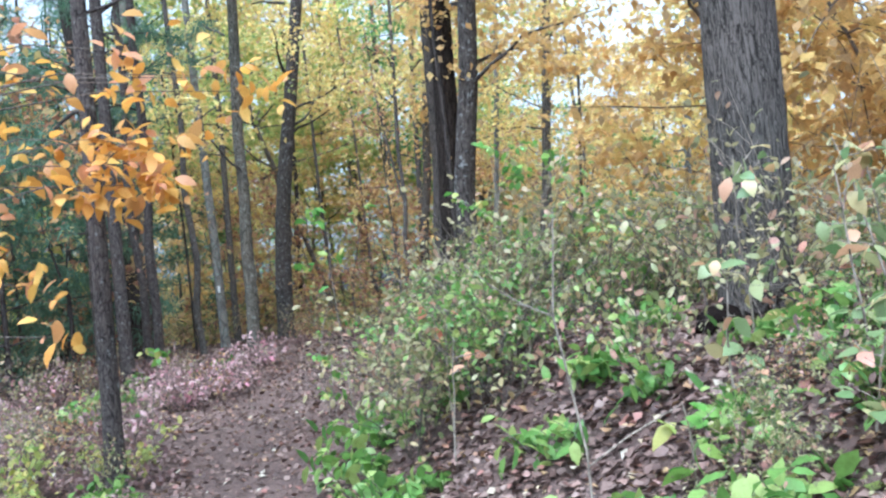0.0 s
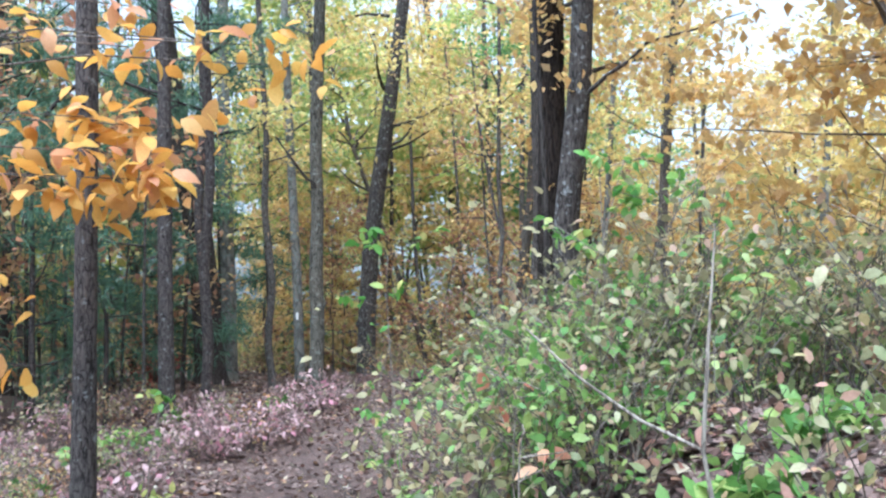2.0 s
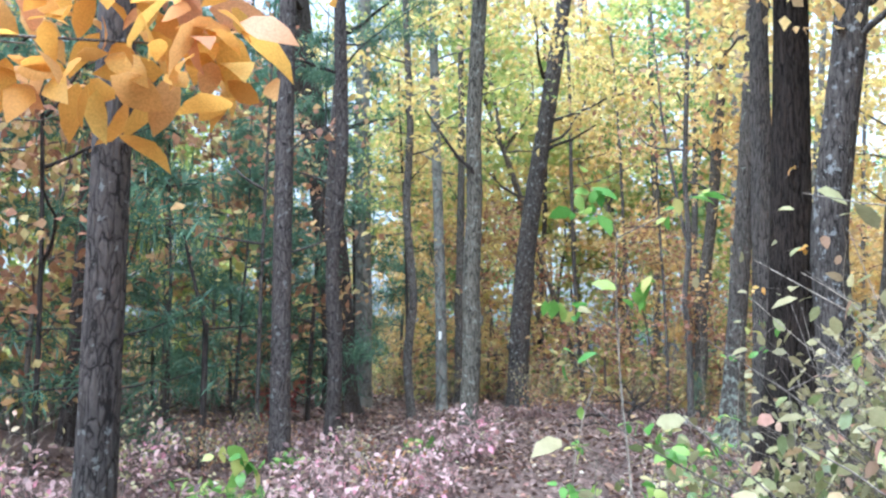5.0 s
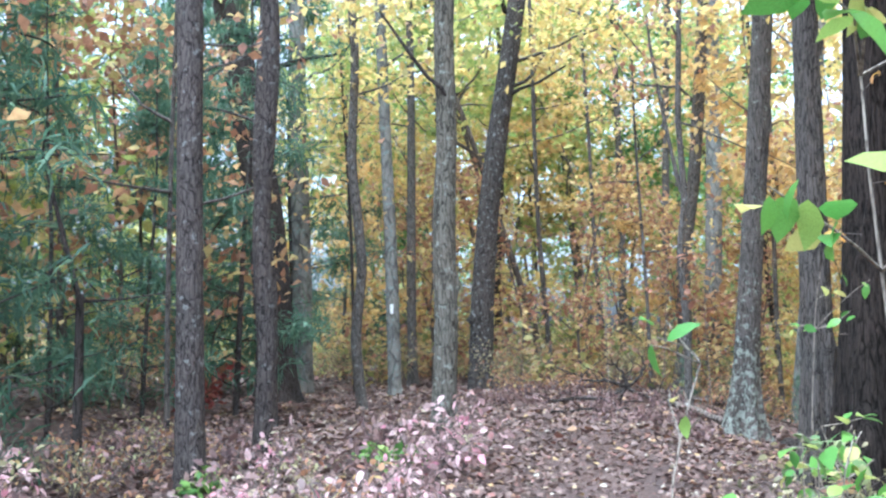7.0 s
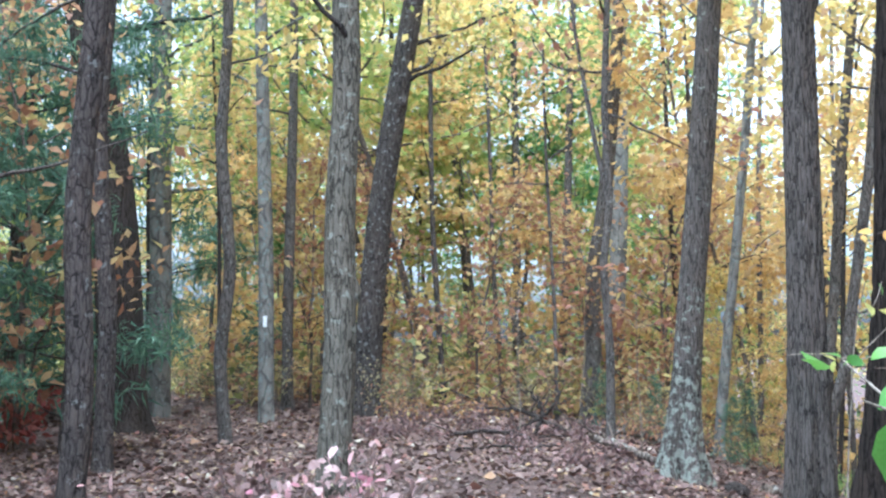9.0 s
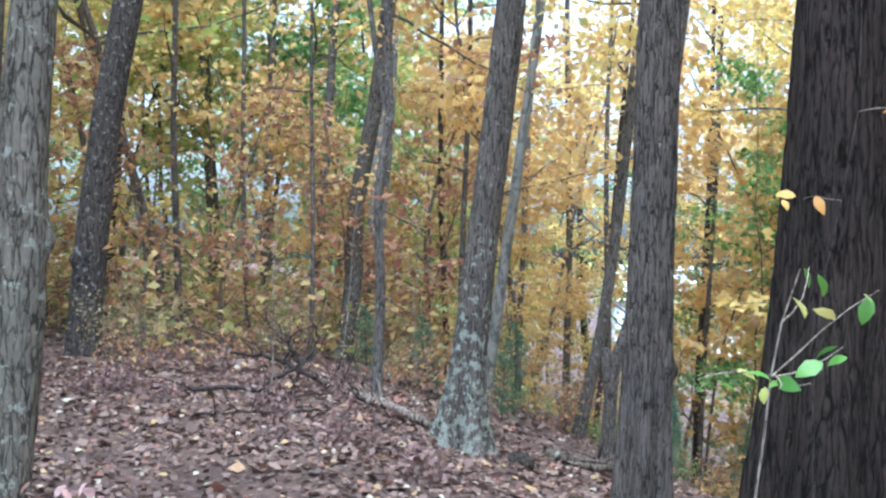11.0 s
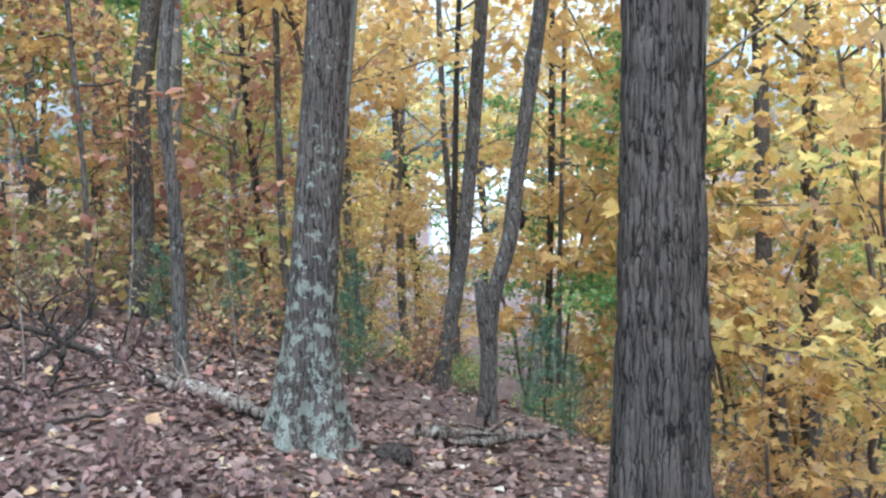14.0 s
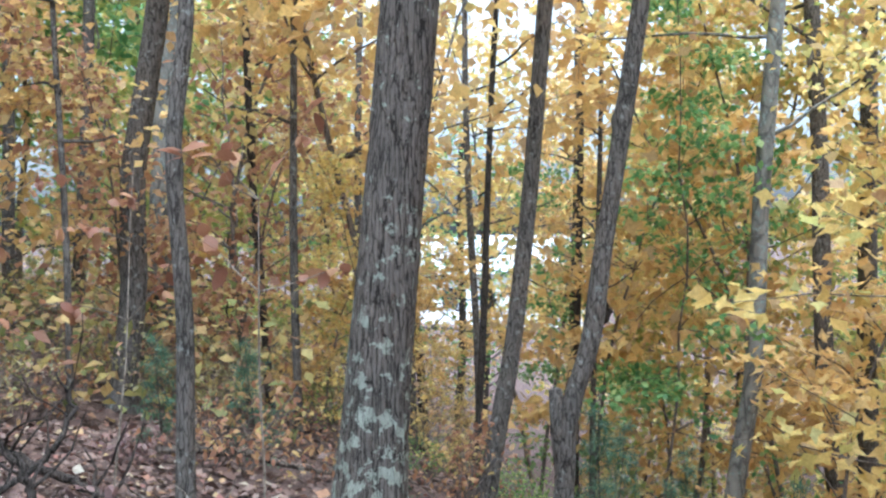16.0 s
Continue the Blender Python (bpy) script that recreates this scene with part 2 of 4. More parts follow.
NEEDLE = leaf_mat("dark_green_needles", [(0, (0.055, 0.115, 0.075)), (0.5, (0.090, 0.180, 0.110)), (0.95, (0.16, 0.26, 0.15))], 0.45, dusty=0.05)
LITTER = leaf_mat("fallen_leaves", [(0, (0.055, 0.029, 0.023)), (0.3, (0.118, 0.066, 0.052)), (0.58, (0.178, 0.110, 0.090)), (0.80, (0.265, 0.185, 0.155)), (0.90, (0.27, 0.11, 0.085)), (0.96, (0.40, 0.28, 0.11)), (0.985, (0.44, 0.39, 0.31))], 0.15, 0.6, dusty=0.08)

# ---- the lie of the land ----
TRAIL = [(0, -6), (0, 0), (0.02, 2.5), (-0.35, 4.4), (-1.4, 6.8), (-2.05, 9.2), (-2.25, 11), (-2.05, 13.1), (-1.75, 16.2), (-2.6, 18.6), (-4.6, 21.6), (-7.6, 26), (-12, 33)]
RISE_Y = [-30, 0, 4.2, 7.6, 10.8, 13.1, 16.2, 20, 26, 60, 400]
RISE_Z = [-0.3, -0.05, 0.10, 0.17, 0.38, 0.60, 0.72, 0.76, 0.80, 0.6, 0.0]
rng = np.random.default_rng(7)


def lattice(seed, size=32):
    return np.random.default_rng(seed).random((size, size, size))


LAT = lattice(3)


def smooth_noise(p):
    """Value noise at an array of points, 0 to 1."""
    p = np.asarray(p, float)
    i = np.floor(p).astype(int)
    f = p - i
    f = f * f * (3 - 2 * f)
    out = 0
    for dx in (0, 1):
        for dy in (0, 1):
            for dz in (0, 1):
                w = (f[..., 0] if dx else 1 - f[..., 0]) * (f[..., 1] if dy else 1 - f[..., 1]) * (f[..., 2] if dz else 1 - f[..., 2])
                out = out + w * LAT[(i[..., 0] + dx) % 32, (i[..., 1] + dy) % 32, (i[..., 2] + dz) % 32]
    return out


def sstep(a, b, v):
    u = np.clip((v - a) / (b - a), 0, 1)
    return u * u * (3 - 2 * u)


def from_trail(x, y):
    """Distance to the trail's middle, and the side (+1 is to its right)."""
    x, y = np.asarray(x, float), np.asarray(y, float)
    best = np.full(np.broadcast(x, y).shape, 1e9)
    side = np.ones_like(best)
    for (ax, ay), (bx, by) in zip(TRAIL, TRAIL[1:]):
        dx, dy = bx - ax, by - ay
        u = np.clip(((x - ax) * dx + (y - ay) * dy) / (dx * dx + dy * dy), 0, 1)
        ex, ey = x - ax - u * dx, y - ay - u * dy
        d = np.hypot(ex, ey)
        s = np.sign(ex * dy - ey * dx)
        side = np.where(d < best, s, side)
        best = np.minimum(best, d)
    return best, side


def land(x, y):
    x, y = np.asarray(x, float), np.asarray(y, float)
    z = np.interp(y, RISE_Y, RISE_Z)
    d, s = from_trail(x, y)
    right = np.where(s > 0, d, 0)
    left = np.where(s < 0, d, 0)
    bank = sstep(0.35, 2.3, right) * 1.0 + sstep(2.3, 6, right) * 0.3
    early = 1 - sstep(7.5, 11.5, y)
    late = sstep(11.0, 16.0, y)
    z = z + bank * early - late * (0.24 * np.clip(x + 1.4, 0, 12) + 0.06 * np.clip(x - 10, 0, 60))
    z = z - sstep(14.0, 18.0, y) * (1 - sstep(40, 60, y)) * 0.30 * np.clip(x - 2.4, 0, 7)
    z = z + 0.03 * np.clip(left - 0.5, 0, 8) - 0.04 * np.exp(-(d / 0.6) ** 2)
    near = np.exp(-((x / 60) ** 2) - ((y - 15) / 60) ** 2)
    q = np.stack([x * 0.7, y * 0.7, x * 0], -1)
    z = z + near * ((smooth_noise(q) - 0.5) * 0.14 + (smooth_noise(q * 3.3 + 9) - 0.5) * 0.05)
    return z


def mesh_of(name, verts, faces, mat, smooth=True):
    """verts: N x 3, faces: M x k, all of one size."""
    verts, faces = np.asarray(verts, np.float32), np.asarray(faces, np.int32)
    me = bpy.data.meshes.new(name)
    k = faces.shape[1]
    me.vertices.add(len(verts))
    me.vertices.foreach_set("co", verts.ravel())
    me.loops.add(faces.size)
    me.loops.foreach_set("vertex_index", faces.ravel())
    me.polygons.add(len(faces))
    me.polygons.foreach_set("loop_start", np.arange(0, faces.size, k, dtype=np.int32))
    me.update(calc_edges=True)
    me.materials.append(mat)
    if smooth:
        me.polygons.foreach_set("use_smooth", np.ones(len(faces), bool))
    return me


def part(name, me, parent, label=""):
    ob = new(name, me)
    ob.parent = parent
    if label:
        ob["label"] = label
    return ob


def thing(name, at, label, category, group="", kind=""):
    ob = new(name)
    ob.empty_display_size = 0.1
    ob.location = at
    return tagged(ob, label, category, group, kind)


# ---- ground ----
def axis(lo, hi, fine, edges):
    far = [e for e in edges]
    return np.array(sorted({round(v, 4) for v in [*[-e for e in far], *np.arange(lo, hi, fine), *far]}))


gx = axis(-16, 16, 0.2, [18, 21, 25, 32, 42, 60, 90, 150, 300, 700, 1500])
gy = np.array(sorted({*np.arange(-6, 34, 0.2).round(4), 36, 39, 44, 52, 64, 85, 120, 200, 400, 900, 1500, -8, -12, -20, -40, -100, -400, -1500}))
GX, GY = np.meshgrid(gx, gy)
gv = np.stack([GX, GY, land(GX, GY)], -1).reshape(-1, 3)
cols = len(gx)
idx = np.arange(len(gv)).reshape(len(gy), cols)
gf = np.stack([idx[:-1, :-1], idx[:-1, 1:], idx[1:, 1:], idx[1:, :-1]], -1).reshape(-1, 4)
ground = new("ground", mesh_of("ground", gv, gf, GROUND))
tagged(ground, "sloping woodland floor of brown earth with a worn footpath", "ground", kind="structure")


# ---- leaves ----
LEAF4 = np.array([(0, 0, 0), (0.34, 0.42, 0.10), (0, 1, -0.06), (-0.34, 0.42, 0.10)])
LEAF4_F = np.array([(0, 1, 2, 3)])
LEAF8 = np.array([(0, 0, 0), (0.20, 0.16, 0.05), (0.32, 0.45, 0.08), (0.20, 0.76, 0.03), (0, 1, -0.10), (-0.20, 0.76, 0.03), (-0.32, 0.45, 0.08), (-0.20, 0.16, 0.05)])
LEAF8_T = np.array([(0, 1, 7), (1, 2, 7), (7, 2, 6), (2, 3, 6), (6, 3, 5), (3, 4, 5)])
LEAF6 = np.array([(0, 0, 0), (0.27, 0.25, 0.07), (0.25, 0.65, 0.05), (0, 1, -0.09), (-0.25, 0.65, 0.05), (-0.27, 0.25, 0.07)])
LEAF6_F = np.array([(0, 1, 2, 5), (5, 2, 3, 4)])

LOBED = np.array([(0, 0, 0), (0.50, 0.42, 0.07), (0.19, 0.56, 0.02), (0, 1, -0.08), (-0.19, 0.56, 0.02), (-0.50, 0.42, 0.07)])
LOBED_F = np.array([(0, 1, 2, 3), (0, 3, 4, 5)])


def turns(n, r, tilt=0.6, yaw=None):
    """Random frames for leaves: mostly flat, tilted by about tilt radians."""
    yaw = r.uniform(0, 2 * np.pi, n) if yaw is None else yaw
    a, b = r.normal(0, tilt, n), r.normal(-0.25, tilt, n)
    cy, sy, ca, sa, cb, sb = np.cos(yaw), np.sin(yaw), np.cos(a), np.sin(a), np.cos(b), np.sin(b)
    Z = np.zeros(n)
    O = np.ones(n)
    rz = np.stack([np.stack([cy, -sy, Z], -1), np.stack([sy, cy, Z], -1), np.stack([Z, Z, O], -1)], 1)
    rx = np.stack([np.stack([O, Z, Z], -1), np.stack([Z, cb, -sb], -1), np.stack([Z, sb, cb], -1)], 1)
    ry = np.stack([np.stack([ca, Z, sa], -1), np.stack([Z, O, Z], -1), np.stack([-sa, Z, ca], -1)], 1)
    return rz @ rx @ ry


def leaf_mesh(name, at, size, r, mat, tilt=0.6, fine=False, yaw=None, wide=1.0):
    at = np.asarray(at, float)
    n = len(at)
    base, faces = (LEAF8, LEAF8_T) if fine == "large" else (LOBED, LOBED_F) if fine == "lobed" else (LEAF6, LEAF6_F) if fine else (LEAF4, LEAF4_F)
    s = size * r.uniform(0.65, 1.3, n)
    v = base * np.array([wide, 1, 1])
    pts = np.einsum("nij,kj->nki", turns(n, r, tilt, yaw), v) * s[:, None, None] + at[:, None, :]
    f = faces[None] + (np.arange(n) * len(base))[:, None, None]
    return mesh_of(name, pts.reshape(-1, 3), f.reshape(-1, faces.shape[1]), mat, smooth=False)


def leaf_parts(parent, at, size, r, mat, tilt=0.5, wide=1.0):
    """Large leaves, each an object of its own; four shapes are shared among them."""
    shapes = [leaf_mesh("leaf", [(0, 0, 0)], 1.0, np.random.default_rng(k), mat, 0.12, "large", np.zeros(1), wide * (0.85 + 0.1 * k)) for k in range(4)]
    turn = turns(len(at), r, tilt)
    for k, c in enumerate(at):
        ob = part("leaf", shapes[k % 4], parent)
        ob.matrix_local = Matrix.LocRotScale(Vector(c), Matrix(turn[k].tolist()).to_quaternion(), Vector((size * r.uniform(0.7, 1.25),) * 3))


def tubes(paths, sides=5):
    """Tapered tubes along paths, each an array of x, y, z, radius."""
    V, F, base = [], [], 0
    ang = np.arange(sides) * 2 * np.pi / sides
    for p in paths:
        p = np.asarray(p, float)
        d = np.gradient(p[:, :3], axis=0)
        d /= np.linalg.norm(d, axis=1, keepdims=True) + 1e-9
        ref = np.where(np.abs(d[:, 2:3]) > 0.85, np.array([[1.0, 0, 0]]), np.array([[0, 0, 1.0]]))
        u = np.cross(d, ref)
        u /= np.linalg.norm(u, axis=1, keepdims=True) + 1e-9
        w = np.cross(d, u)
        ring = p[:, None, :3] + p[:, None, 3:4] * (np.cos(ang)[None, :, None] * u[:, None] + np.sin(ang)[None, :, None] * w[:, None])
        V.append(ring.reshape(-1, 3))
        k = np.arange(len(p) - 1)[:, None] * sides
        j = np.arange(sides)[None]
        F.append(np.stack([base + k + j, base + k + (j + 1) % sides, base + k + sides + (j + 1) % sides, base + k + sides + j], -1).reshape(-1, 4))
        base += len(p) * sides
    return np.concatenate(V), np.concatenate(F)


def wander(start, way, length, r, steps=7, bend=0.25, r0=0.02, r1=0.004, droop=0.0):
    """A bent twig from start along way."""
    p, d = np.array(start, float), np.array(way, float)
    d /= np.linalg.norm(d)
    out = [(*p, r0)]
    for k in range(1, steps + 1):
        d = d + r.normal(0, bend, 3) * 0.5 + np.array([0, 0, -droop])
        d /= np.linalg.norm(d)
        p = p + d * length / steps
        out.append((*p, r0 + (r1 - r0) * k / steps))
    return np.array(out)


# ---- trunks ----
def sway(curve, z):
    """A smooth sideways bend: curve holds heights and offsets."""
    h, dx = np.array(curve, float).T
    fine = np.linspace(h[0], h[-1], 200)
    soft = np.interp(fine, h, dx)
    pad = np.concatenate([np.full(8, soft[0]), soft, np.full(8, soft[-1])])
    soft = np.convolve(pad, np.hanning(17) / np.hanning(17).sum(), "valid")
    return np.interp(z, fine, soft)


def trunk_mesh(name, r, height, lean, mat, seed, segs=24, rings=60, ridge=0.0, flare=0.6, flare_h=0.22, bend=0.03, knots=0, extra=(), curve=()):
    """A tapering trunk from below the ground, leaning by lean (x, y per metre), with root flare and ridged bark."""
    q = np.random.default_rng(seed)
    z = np.concatenate([np.linspace(-0.35, 0.5, max(8, rings // 6)), np.linspace(0.5, min(height, 5.5), int(rings * 0.8))[1:], np.linspace(min(height, 5.5), height, int(rings * 0.25) + 2)[1:]])
    th = np.linspace(0, 2 * np.pi, segs, endpoint=False)
    Z, T = np.meshgrid(z, th, indexing="ij")
    taper = 1 - 0.45 * np.clip(Z / height, 0, 1)
    roots = q.integers(4, 7)
    ph = q.uniform(0, 6.28)
    fl = np.exp(-np.clip(Z, -0.3, None) / flare_h) * flare
    R = r * taper * (1 + fl * (0.55 + 0.45 * np.cos(roots * T + ph)))
    P0 = np.stack([np.cos(T) * r, np.sin(T) * r, Z], -1) + seed * 3.7
    R = R * (1 + 0.10 * (smooth_noise(P0 * np.array([3, 3, 1.1])) - 0.5))
    if ridge:
        n1 = smooth_noise(P0 * np.array([44, 44, 7.5]))
        n2 = smooth_noise(P0 * np.array([90, 90, 20]) + 5)
        fur = np.clip(np.abs(n1 - 0.5) * 5.5, 0, 1) * 0.75 + 0.25 * n2
        R = R + ridge * (fur - 0.6)
    for _ in range(knots):
        kz, kt = q.uniform(0.8, height * 0.5), q.uniform(0, 6.28)
        dt = np.angle(np.exp(1j * (T - kt)))
        R = R + 0.35 * r * np.exp(-((Z - kz) / 0.07) ** 2 - (dt / 0.35) ** 2)
    bx = bend * np.sin(Z * 0.55 + q.uniform(0, 6)) * np.clip(Z, 0, 3) / 3
    by = bend * np.sin(Z * 0.45 + q.uniform(0, 6)) * np.clip(Z, 0, 3) / 3
    if curve:
        bx = bx + sway(curve, Z)
    V = np.stack([R * np.cos(T) + lean[0] * Z + bx, R * np.sin(T) + lean[1] * Z + by, Z], -1).reshape(-1, 3)
    a = np.arange(len(z) - 1)[:, None] * segs
    j = np.arange(segs)[None]
    F = np.stack([a + j, a + (j + 1) % segs, a + segs + (j + 1) % segs, a + segs + j], -1).reshape(-1, 4)
    if len(extra):
        v2, f2 = tubes(extra)
        F = np.concatenate([F, f2 + len(V)])
        V = np.concatenate([V, v2])
    return mesh_of(name, V, F, mat)


def limbs_for(seed, lean, height, lo, n, length, r0, up=0.35):
    q = np.random.default_rng(seed + 500)
    out = []
    for k in range(n):
        z = lo + (height - lo) * (k + q.uniform(0, 1)) / n
        a = q.uniform(0, 2 * np.pi)
        L = length * q.uniform(0.6, 1.2) * (1 - 0.4 * (z - lo) / (height - lo + 0.1))
        out.append(wander((lean[0] * z, lean[1] * z, z), (math.cos(a), math.sin(a), up + q.normal(0, 0.2)), L, q, 8, 0.3, r0, 0.006))
    return out


def leaves_along(paths, r, per, spread, first=0.3, flat=0.35, clumps=0):
    pts = []
    for p in paths:
        u = r.uniform(first, 1.0, per) * (len(p) - 1)
        i = np.clip(u.astype(int), 0, len(p) - 2)
        f = (u - i)[:, None]
        c = p[i, :3] * (1 - f) + p[i + 1, :3] * f
        if clumps:
            c = c[np.arange(per) % clumps]
        pts.append(c + r.normal(0, 1, (per, 3)) * np.array([spread, spread, spread * flat]))
    return np.concatenate(pts)


def needle_mesh(name, arms, q, per, length=0.13):
    """Tufts of fine needles that spray from the twigs."""
    tips = leaves_along(arms, q, per, 0.12, 0.35, 0.5)
    at = np.repeat(tips, 3, axis=0)
    return leaf_mesh(name, at, length, q, NEEDLE, 0.75, wide=0.14)


def big_tree(name, x, y, r, lean, mat, label, seed, height=13.0, lo=5.0, leaf=None, leaf_n=2200, leaf_size=0.13, limbs=9, limb_len=3.0, category="tree", **kw):
    """A mature tree: trunk with limbs, and a crown above."""
    z = float(land(x, y))
    t = thing(name, (x, y, z), label, category, "mature trees along the trail")
    arms = limbs_for(seed, lean, height, lo, limbs, limb_len, max(0.02, r * 0.22))
    trunk = part("trunk", trunk_mesh("trunk", r, height, lean, mat, seed, extra=arms, **kw), t)
    if leaf:
        q = np.random.default_rng(seed + 900)
        per = max(20, leaf_n // len(arms))
        if leaf is NEEDLE:
            part("crown", needle_mesh("crown", arms, q, per), t)
        else:
            part("crown", leaf_mesh("crown", leaves_along(arms, q, per, 0.45), leaf_size, q, leaf), t)
    return t


# trees met along the trail, nearest ones with carved bark
big_tree("oak_tree", 2.08, 6.75, 0.27, (0.03, 0.0), BARK_OAK, "stout grey oak trunk with furrowed bark above a bank", 11, 12, 5.5, GOLD, 2600, 0.14, segs=120, rings=150, ridge=0.016, flare=0.25, bend=0.01)
big_tree("lichened_tree", -0.24, 20.62, 0.15, (0.078, -0.02), BARK_LICHEN, "leaning tree with pale lichen patches on its flared foot", 12, 13, 5.0, YELLOW, 2600, 0.13, segs=100, rings=180, ridge=0.014, flare=1.35, flare_h=0.42, bend=0.03, knots=3)
big_tree("oak_tree", 0.03, 17.15, 0.130, (0.012, -0.008), BARK_OAK, "straight grey oak with deeply furrowed bark beside the path", 13, 12, 5.0, YELLOW, 2600, 0.13, segs=120, rings=220, ridge=0.018, flare=0.85, flare_h=0.9, bend=0.012, knots=4)
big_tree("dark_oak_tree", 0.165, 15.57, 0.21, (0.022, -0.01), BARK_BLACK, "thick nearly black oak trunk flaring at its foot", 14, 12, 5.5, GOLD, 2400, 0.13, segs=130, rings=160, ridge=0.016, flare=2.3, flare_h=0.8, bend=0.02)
big_tree("slim_tree", -0.78, 22.2, 0.056, (0.004, 0.0), BARK_GREY, "slim crooked grey sapling trunk", 15, 9, 3.6, RUST, 700, 0.12, 7, 1.6, segs=20, rings=60, bend=0.03, flare=0.3, knots=2, curve=[(0, 0), (1.2, 0.02), (2.2, -0.05), (3.0, 0.04), (4.2, -0.04), (9, 0.1)])
big_tree("slim_tree", 2.18, 24.3, 0.085, (0.129, -0.06), BARK_GREY, "slender leaning grey trunk on the slope", 16, 11, 4.5, YELLOW, 1800, 0.13, 9, 2.4, segs=22, rings=60, bend=0.02, flare=0.4, curve=[(0, 0), (1.4, 0.07), (2.6, 0.03), (4.5, -0.08), (11, -0.2)])
big_tree("slim_tree", 1.83, 22.35, 0.076, (0.115, -0.055), BARK_GREY, "slender curved trunk with a burl on the slope", 17, 10, 4.5, YELLOW, 1600, 0.13, 9, 2.2, segs=22, rings=70, bend=0.02, flare=0.5, knots=1, curve=[(0, 0), (0.9, -0.08), (1.1, -0.10), (1.55, 0.03), (2.1, 0.02), (4.0, 0.10), (10, 0.0)])
big_tree("slim_tree", 8.9, 26.7, 0.15, (-0.047, 0.03), BARK_GREY, "tall grey trunk standing lower on the slope", 18, 14, 7.0, YELLOW, 2200, 0.14, 10, 3.0, segs=24, rings=60, flare=0.3, curve=[(0, 0), (2, 0.06), (4, -0.03), (7, 0.1), (14, 0)])
big_tree("slim_tree", 10.1, 27.4, 0.17, (-0.004, 0.0), BARK_GREY, "tall brownish trunk standing lower on the slope", 19, 14, 6.0, LIME, 2200, 0.14, 10, 3.0, segs=24, rings=60, flare=0.3)
big_tree("pine_tree", -2.89, 8.42, 0.080, (0.004, 0.002), BARK_PINE, "slim dark pine trunk close beside the path", 20, 11, 3.0, NEEDLE, 3000, 0.16, 14, 2.2, segs=64, rings=160, ridge=0.006, flare=0.25, bend=0.02)
big_tree("pine_tree", -4.58, 14.2, 0.100, (-0.008, 0.0), BARK_PINE, "dark grey pine trunk with dead twigs", 21, 13, 3.2, NEEDLE, 3200, 0.16, 15, 2.2, segs=48, rings=120, ridge=0.008, flare=0.3, bend=0.02)
big_tree("pine_tree", -4.42, 15.1, 0.075, (0.012, 0.0), BARK_PINE, "slim pine trunk with spots of lichen", 22, 12, 4.0, NEEDLE, 3000, 0.16, 14, 2.2, segs=48, rings=120, ridge=0.006, flare=0.3, bend=0.03, curve=[(0, 0), (0.8, 0.05), (1.8, -0.03), (3.2, 0.05), (5, -0.02), (12, 0.1)])
big_tree("dark_oak_tree", -6.8, 22.3, 0.31, (-0.105, -0.02), BARK_DARK, "broad dark trunk that leans over the pines", 23, 12, 5.0, NEEDLE, 1500, 0.16, 10, 2.4, segs=80, rings=140, ridge=0.012, flare=0.35, bend=0.12)
big_tree("pine_tree", -5.6, 18.6, 0.085, (-0.02, 0.0), BARK_PINE, "dark slim pine trunk behind others", 24, 12, 3.4, NEEDLE, 3000, 0.16, 14, 2.2, segs=24, rings=60, flare=0.3, curve=[(0, 0), (1.5, 0.06), (3, -0.04), (5, 0.08), (12, 0)])
big_tree("beech_tree", -7.6, 26.0, 0.195, (-0.012, 0.0), BARK_PALE, "pale smooth grey beech trunk with thin dead twigs", 25, 15, 3.0, LIME, 2200, 0.13, 14, 2.6, segs=40, rings=70, flare=0.15, bend=0.02)
big_tree("slim_tree", -5.25, 21.4, 0.078, (-0.03, 0.0), BARK_GREY, "slim brownish trunk forked near its foot", 26, 11, 4.2, YELLOW, 1600, 0.13, 9, 2.2, segs=24, rings=60, flare=0.3, curve=[(0, 0), (1.0, -0.08), (2.0, 0.06), (3.5, -0.05), (5, 0.08), (11, 0)])
BLAZED = big_tree("blazed_tree", -5.48, 24.45, 0.118, (-0.026, 0.0), BARK_PALE, "straight grey trunk carrying a white painted trail blaze", 27, 13, 4.5, LIME, 2000, 0.13, 10, 2.5, segs=40, rings=80, flare=0.3, bend=0.02)
big_tree("slim_tree", -5.6, 26.5, 0.10, (0.0, 0.0), BARK_GREY, "dim brown trunk half hidden behind others", 28, 11, 4.0, YELLOW, 1600, 0.13, 9, 2.2, segs=20, rings=50)
STUBBED = big_tree("pine_tree", -3.2, 16.2, 0.104, (0.0, 0.0), BARK_OLIVE, "mottled grey trunk with a broken branch stub above", 29, 12, 5.3, NEEDLE, 1400, 0.13, 10, 2.0, segs=70, rings=180, ridge=0.007, flare=0.3, bend=0.015, knots=4, curve=[(0, 0), (1.1, 0.06), (2.0, 0.05), (2.8, 0.09), (3.6, 0.06), (6, 0.16), (12, 0.2)])
LEANER = big_tree("leaning_tree", -4.15, 25.3, 0.215, (0.086, 0.0), BARK_LEAN, "dark patchy trunk that leans across the trail", 30, 12, 4.8, YELLOW, 2400, 0.13, 8, 3.0, segs=60, rings=110, ridge=0.012, flare=0.35, bend=0.02, knots=3, curve=[(0, 0), (1.6, -0.07), (3.2, -0.05), (4.6, 0.03), (5.7, 0.12), (12, 0.5)])
